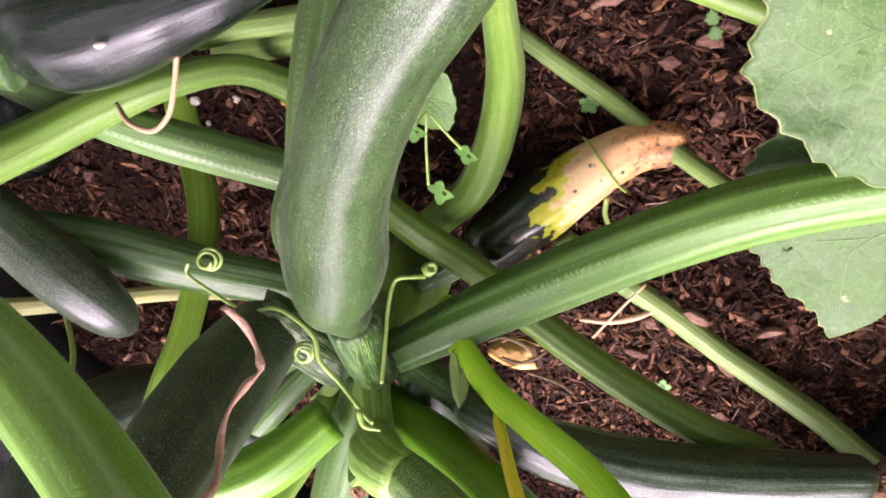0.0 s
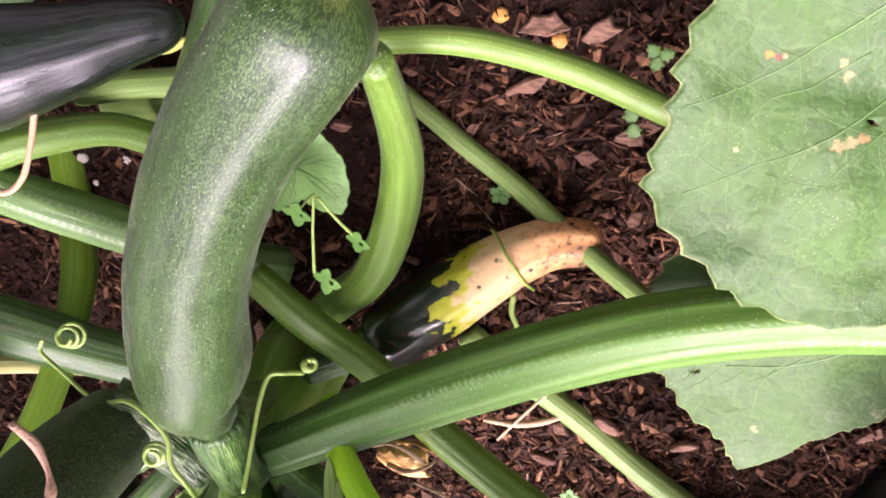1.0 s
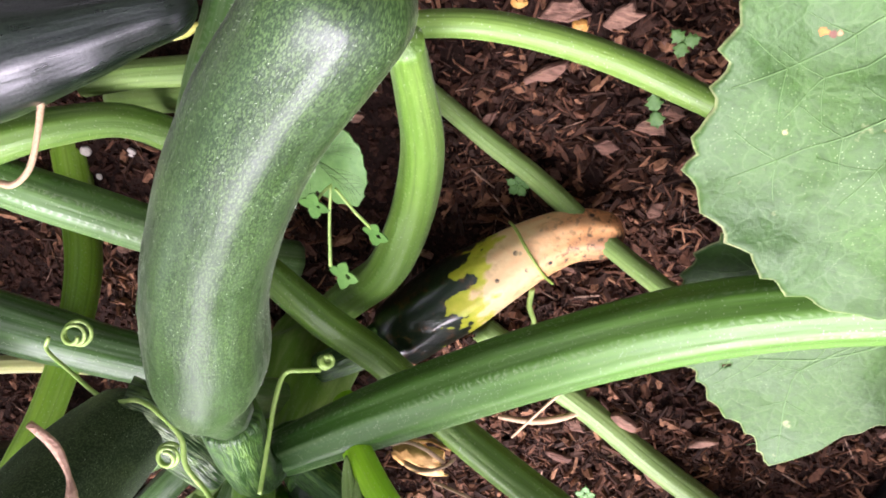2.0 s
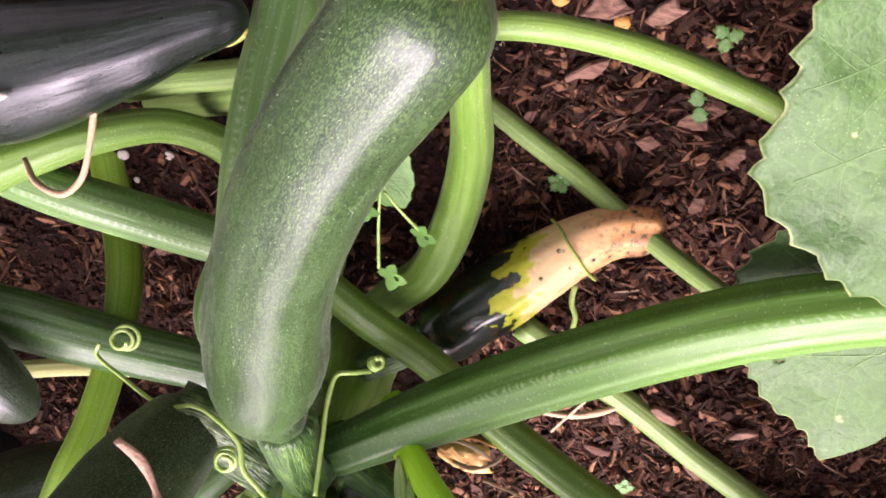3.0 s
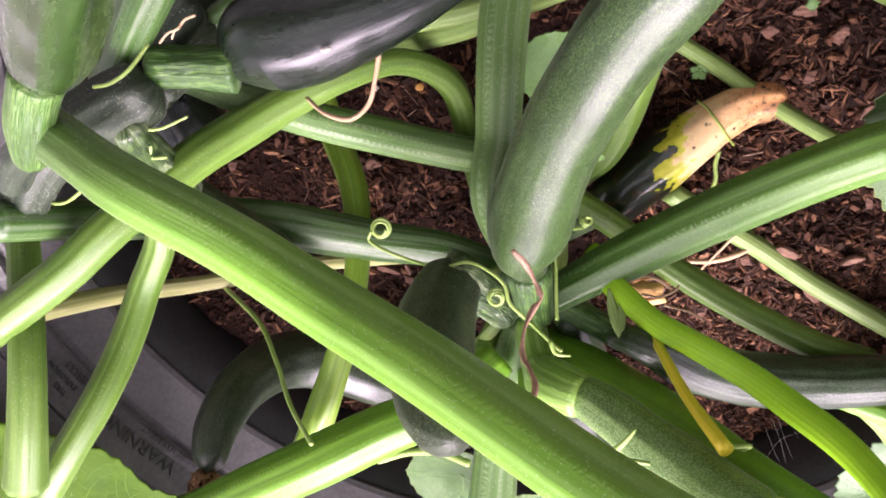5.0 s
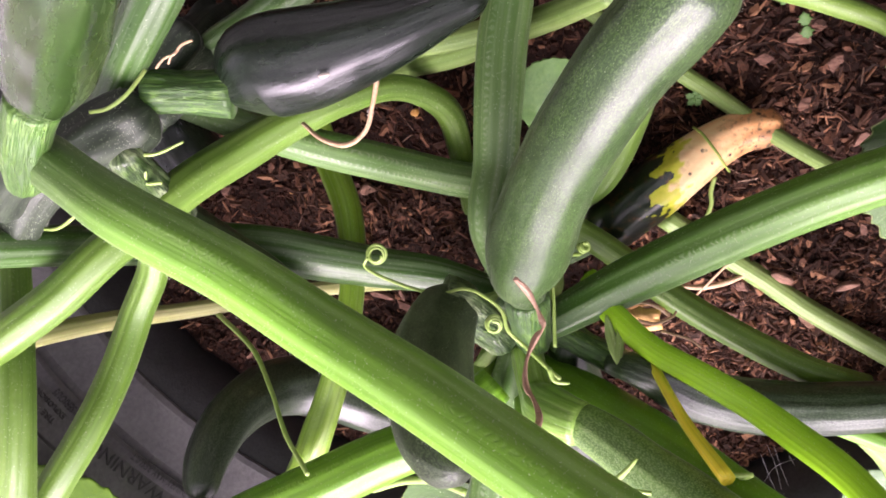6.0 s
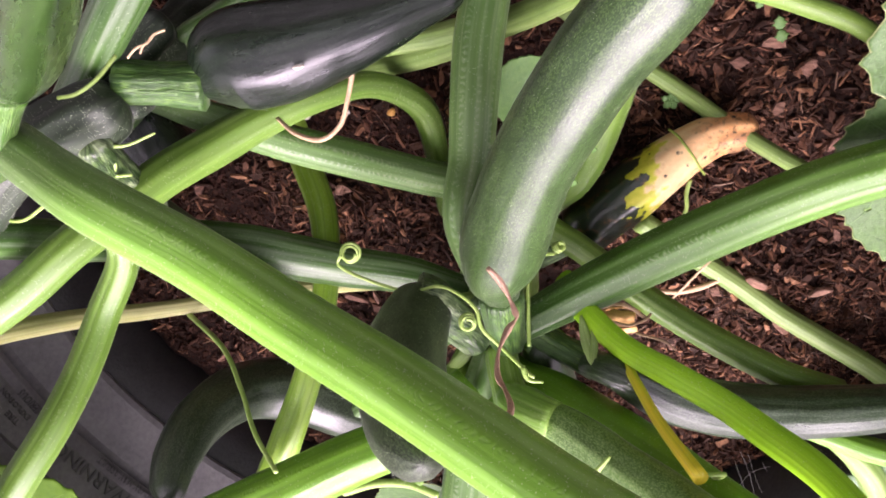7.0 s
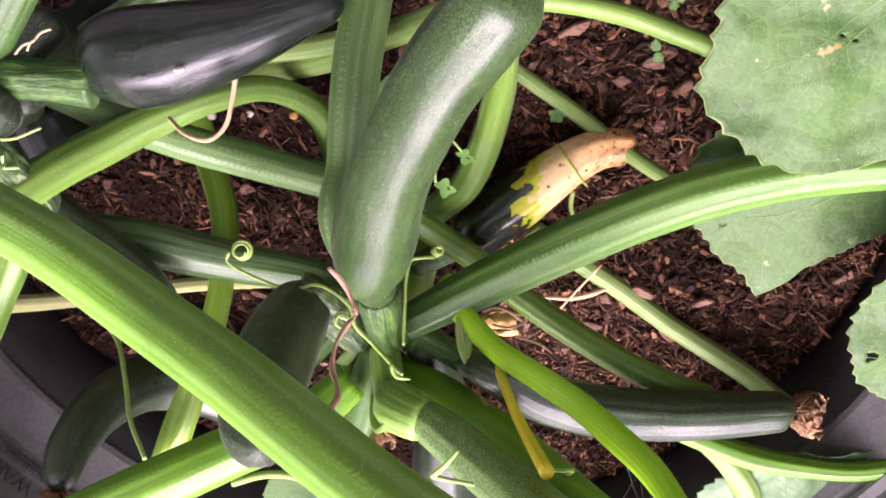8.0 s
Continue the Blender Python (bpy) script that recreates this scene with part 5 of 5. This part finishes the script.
# ---- bristles on stalks and fruit ----
def bristles(owner, pts, count, length, seed, cover=1.0):
    rnd = np.random.RandomState(seed)
    c = glide(pts, 0.004)
    tang = np.gradient(c[:, :3], axis=0)
    tang /= np.linalg.norm(tang, axis=1)[:, None]
    verts, faces = [], []
    for _ in range(count):
        i = rnd.randint(2, len(c) - 2)
        t, v = tang[i], rnd.normal(size=3)
        n = v - t * (v @ t)
        n /= np.linalg.norm(n)
        p = c[i, :3] + n * c[i, 3] * 0.985 + t * rnd.uniform(-0.002, 0.002)
        ln, w = length * rnd.uniform(0.4, 1.2), 0.00005
        s = np.cross(n, t)
        tip = p + (n + 0.5 * rnd.normal(size=3) * 0.5) * ln
        b = len(verts)
        verts += [p + t * w, p - t * w * 0.5 + s * w, p - t * w * 0.5 - s * w, tip]
        faces += [(b, b + 1, b + 3), (b + 1, b + 2, b + 3), (b + 2, b, b + 3)]
    ob = part("bristles", mesh_of("bristles", verts, faces, M_BRISTLE), owner)
    ob["kind"] = "stuff"


for seed, (owner, pts, count, ln) in enumerate(((plant_b, P1, 6000, 0.0009), (plant, P2, 5000, 0.0009), (plant, P3, 500, 0.0013), (plant, P4, 700, 0.0012), (plant, P5, 500, 0.0012), (plant_b, P6, 700, 0.0012), (plant, P7, 500, 0.0012),
                                                (plant_b, P8, 500, 0.0013), (plant, P11, 300, 0.001), (plant, P12, 300, 0.001), (plant, P15, 350, 0.0011), (plant, P16, 300, 0.001), (plant, P17, 400, 0.0014), (plant, P22, 400, 0.0012),
                                                (plant, P13, 200, 0.0008), (plant, P14, 200, 0.0008), (plant_b, P20, 300, 0.0013), (plant_b, P23, 400, 0.0015), (plant_b, [(-0.359, -0.204, 0.153, 0.0157), (-0.328, -0.168, 0.160, 0.0128), (-0.308, -0.151, 0.149, 0.0142), (-0.289, -0.145, 0.132, 0.0157), (-0.276, -0.138, 0.125, 0.0135)], 4200, 0.0012), (plant_b, [(-0.285, -0.134, 0.111, 0.0123), (-0.275, -0.122, 0.101, 0.0109), (-0.265, -0.110, 0.090, 0.0109)], 400, 0.0016), (plant_b, [(-0.292, -0.148, 0.05, 0.018), (-0.288, -0.143, 0.10, 0.017), (-0.285, -0.140, 0.120, 0.014), (-0.284, -0.139, 0.127, 0.009)], 2600, 0.0012),
                                                (z1, Z1, 2200, 0.0006), (z2, Z2, 150, 0.0008), (z6, Z6, 1300, 0.0007), (z5, Z5, 400, 0.0008))):
    bristles(owner, pts, count, ln, 100 + seed)


# ---- seedlings, pebbles, chips ----
def seedling(x, y, size, leaves, seed, tall=0.006):
    z = soil_height(x, y)
    weed = thing("weed_seedling", (x, y, z), "tiny bright green weed seedling in the soil", "seedling", "weed seedlings")
    part("stem", tube_mesh("stem", [(x, y, z - 0.002, 0.0006), (x, y, z + tall, 0.0005)], M_TENDRIL, seg=6, step=0.002), weed)
    for k in range(leaves):
        a = seed + k * 6.283 / leaves
        ux, uy = math.cos(a), math.sin(a)
        v, f, n = [], [], 8
        for i in range(n):
            t = i / (n - 1)
            w = size * 0.42 * math.sin(3.14 * min(1, 0.08 + t * 0.95)) * (1 + 0.25 * math.sin(t * 19))
            for s in (-1, 0, 1):
                v.append((x + ux * size * t - uy * w * s, y + uy * size * t + ux * w * s, z + tall + size * (0.25 * t - 0.3 * t * t) + (0.12 * size if s else 0)))
        f = [(3 * i + j, 3 * i + j + 1, 3 * i + j + 4, 3 * i + j + 3) for i in range(n - 1) for j in (0, 1)]
        ob = part("leaf", mesh_of("leaf", v, f, M_LEAF_FRESH), weed)
        ob.modifiers.new("thick", "SOLIDIFY").thickness = 0.0004


for x, y, size, count, seed, tall in ((0.044, -0.107, 0.007, 3, 0.4, 0.008), (0.039, -0.136, 0.008, 2, 1.9, 0.008), (0.027, -0.122, 0.005, 3, 0.2, 0.008), (0.048, -0.358, 0.006, 4, 0.1, 0.008),
                                      (-0.012, -0.180, 0.006, 5, 0.3, 0.010)):
    seedling(x, y, size, count, seed, tall)


def pebble(x, y, size, material, label, seed):
    bm = bmesh.new()
    bmesh.ops.create_icosphere(bm, subdivisions=2, radius=size)
    for v in bm.verts:
        v.co *= 1 + 0.28 * noise.noise(v.co * (0.9 / size) + Vector((seed, 0, 0)))
        v.co.z *= 0.75
    me = bpy.data.meshes.new("pebble")
    bm.to_mesh(me)
    bm.free()
    me.materials.append(material)
    ob = new("pebble", me)
    ob.location = (x, y, soil_height(x, y) + size * 0.4)
    tagged(ob, label, "pebble", "pebbles on the soil")


for k, (x, y, s) in enumerate(((-0.231, -0.208, 0.0030), (-0.204, -0.203, 0.0026), (-0.225, -0.221, 0.0018))):
    pebble(x, y, s, M_STONE, "small whitish perlite pebble on the soil", k)
for k, (x, y, s) in enumerate(((-0.176, -0.202, 0.0028), (-0.023, -0.102, 0.0036), (0.003, -0.109, 0.0034), (-0.262, -0.262, 0.0022))):
    pebble(x, y, s, M_SEED, "small orange-yellow seed on the soil", k + 10)


def chip_geometry(rnd, length, width, thick):
    """An uneven flat splinter: outline of six to eight points, top face smaller."""
    n = rnd.randint(6, 10)
    ang = (np.arange(n) + rnd.uniform(-0.48, 0.48, n)) * 2 * np.pi / n + rnd.uniform(0, 6.28)
    r = rnd.uniform(0.55, 1.1, n) / np.maximum(np.abs(np.cos(ang)), np.abs(np.sin(ang))) ** 0.7
    top = np.stack([np.cos(ang) * r * length / 2, np.sin(ang) * r * width / 2, np.full(n, thick / 2) + rnd.uniform(-0.3, 0.3, n) * thick], 1)
    low = top * (1.06, 1.06, 0) + (0, 0, -thick / 2)
    faces = [tuple(range(n)), tuple(range(2 * n - 1, n - 1, -1))] + [(i, i + n, (i + 1) % n + n, (i + 1) % n) for i in range(n)]
    return np.concatenate([top, low]), faces


def turned(rnd, verts, tilt):
    m = Euler((rnd.normal() * tilt, rnd.normal() * tilt, rnd.uniform(0, 6.283))).to_matrix()
    return verts @ np.array(m).T


def scatter(name, count, sizes, lift, tilt, material, seed, label, slim=(0.35, 0.9), dense=True, thick=(0.12, 0.3)):
    rnd = np.random.RandomState(seed)
    verts, faces, n, made = [], [], 0, 0
    while made < count:
        r, a = 0.303 * math.sqrt(rnd.uniform()), rnd.uniform(0, 6.283)
        x, y = CX + r * math.cos(a), CY + r * math.sin(a)
        if dense and max(0.2, 0.58 + 2.6 * x) + 1.2 * noise.noise((x * 17, y * 17, 4.0)) < rnd.uniform():
            continue
        ln = sizes[0] + (sizes[1] - sizes[0]) * rnd.uniform() ** 2.4
        v, f = chip_geometry(rnd, ln, ln * rnd.uniform(*slim), ln * rnd.uniform(*thick))
        v = turned(rnd, v, tilt) + (x, y, soil_height(x, y) + lift + ln * 0.08)
        verts.append(v)
        faces += [tuple(i + n for i in face) for face in f]
        n += len(v)
        made += 1
    tagged(new(name, mesh_of(name, np.concatenate(verts), faces, material, smooth=False)), label, name.replace("_", " "), kind="stuff")


scatter("bark_mulch", 17000, (0.002, 0.013), 0.0008, 0.55, M_BARK, 11, "reddish-brown bark mulch strewn over the soil", (0.12, 0.5))
scatter("bark_shreds", 16000, (0.003, 0.017), 0.0012, 0.45, M_BARK, 14, "thin fibrous bark shreds over the soil", (0.05, 0.16), True, (0.04, 0.10))
scatter("soil_crumbs", 30000, (0.0012, 0.006), 0.0, 0.8, M_CRUMB, 12, "dark soil crumbs", (0.6, 1.0), False, (0.4, 0.8))
scatter("straw_fibres", 500, (0.006, 0.022), 0.0016, 0.3, M_WOOD_FIBRE, 13, "thin pale wood fibres among the mulch", (0.03, 0.06), True, (0.03, 0.05))
rnd = np.random.RandomState(5)
for x, y, ln, wd, turn in ((-0.004, -0.102, 0.026, 0.016, 5), (-0.007, -0.130, 0.024, 0.010, 35), (0.019, -0.103, 0.022, 0.013, 40), (0.023, -0.159, 0.014, 0.011, 20), (0.041, -0.140, 0.011, 0.006, 65), (0.060, -0.158, 0.014, 0.012, 80),
                            (0.079, -0.338, 0.024, 0.009, -50), (0.060, -0.305, 0.022, 0.012, -20), (0.10, -0.31, 0.02, 0.013, 15), (-0.207, -0.348, 0.022, 0.009, -25), (-0.193, -0.344, 0.016, 0.007, -70), (-0.216, -0.378, 0.016, 0.010, 10),
                            (-0.132, -0.386, 0.022, 0.010, 80), (0.07, -0.25, 0.018, 0.010, 30), (0.03, -0.34, 0.02, 0.010, -15), (0.05, -0.185, 0.015, 0.009, 60), (-0.03, -0.155, 0.014, 0.007, 75), (-0.24, -0.30, 0.016, 0.008, 15),
                            (-0.21, -0.255, 0.012, 0.009, 50), (-0.30, -0.36, 0.02, 0.008, -35), (-0.28, -0.39, 0.018, 0.009, 20), (0.12, -0.36, 0.016, 0.010, 0), (-0.045, -0.36, 0.022, 0.012, -20), (0.085, -0.205, 0.017, 0.012, 40)):
    v, f = chip_geometry(rnd, 0.85 * ln, 0.72 * wd, 0.0035)
    ob = new("wood_chip", mesh_of("wood_chip", v, f, M_WOOD, smooth=False))
    ob.matrix_world = pose(x, y, soil_height(x, y) + 0.0045, rnd.uniform(-9, 9), rnd.uniform(-9, 9), turn)
    bev = ob.modifiers.new("worn", "BEVEL")
    bev.width, bev.segments = 0.0006, 1
    tagged(ob, "pale reddish wood chip lying on the soil", "wood chip", "wood chips on the soil")
for pts, label in (([(-0.005, -0.316, 0.006, 0.0013), (0.011, -0.315, 0.006, 0.0017), (0.025, -0.308, 0.008, 0.0017), (0.039, -0.301, 0.005, 0.0012)], "pale dry root lying on the soil"), ([(0.028, -0.280, 0.013, 0.0007), (0.016, -0.303, 0.010, 0.0008), (0.004, -0.330, 0.004, 0.0007)], "thin dry twig lying on the soil")):
    ob = new("root", tube_mesh("root", pts, M_DRY, seg=10, step=0.003, lumps=0.2))
    tagged(ob, label, "root")
web = thing("cobweb", (0.08, -0.468, 0.012), "fine grey cobweb between the soil and the tyre bead", "cobweb")
for k in range(5):
    ax, ay, bx = 0.056 + 0.046 * rnd.uniform(), -0.450 - 0.014 * rnd.uniform(), 0.066 + 0.034 * rnd.uniform()
    a, b = (ax, ay, 0.006 + 0.012 * rnd.uniform()), (bx, -0.486 + 0.010 * rnd.uniform(), 0.030 + 0.015 * rnd.uniform())
    mid = [(a[i] + b[i]) / 2 + rnd.normal() * 0.003 for i in range(3)]
    part("thread", tube_mesh("thread", [(*a, 0.00003), (*mid, 0.00005), (*b, 0.00003)], M_WEB, seg=5, step=0.003), web)
shapes = []
for k in range(12):
    v, f = chip_geometry(rnd, 1.0, rnd.uniform(0.3, 0.75), 0.24)
    shapes.append(mesh_of("wood_chip", v, f, M_WOOD, smooth=False))
made = 0
while made < 80:
    r, a = 0.29 * math.sqrt(rnd.uniform()), rnd.uniform(0, 6.283)
    x, y, ln = CX + r * math.cos(a), CY + r * math.sin(a), rnd.uniform(0.007, 0.014)
    if x < -0.06 and rnd.uniform() < 0.5:
        continue
    ob = new("wood_chip", shapes[made % 12])
    ob.matrix_world = pose(x, y, soil_height(x, y) + 0.2 * ln, rnd.uniform(-16, 16), rnd.uniform(-16, 16), rnd.uniform(0, 360)) @ Matrix.Scale(ln, 4)
    tagged(ob, "reddish-brown splintered wood chip on the soil", "wood chip", "wood chips on the soil")
    made += 1
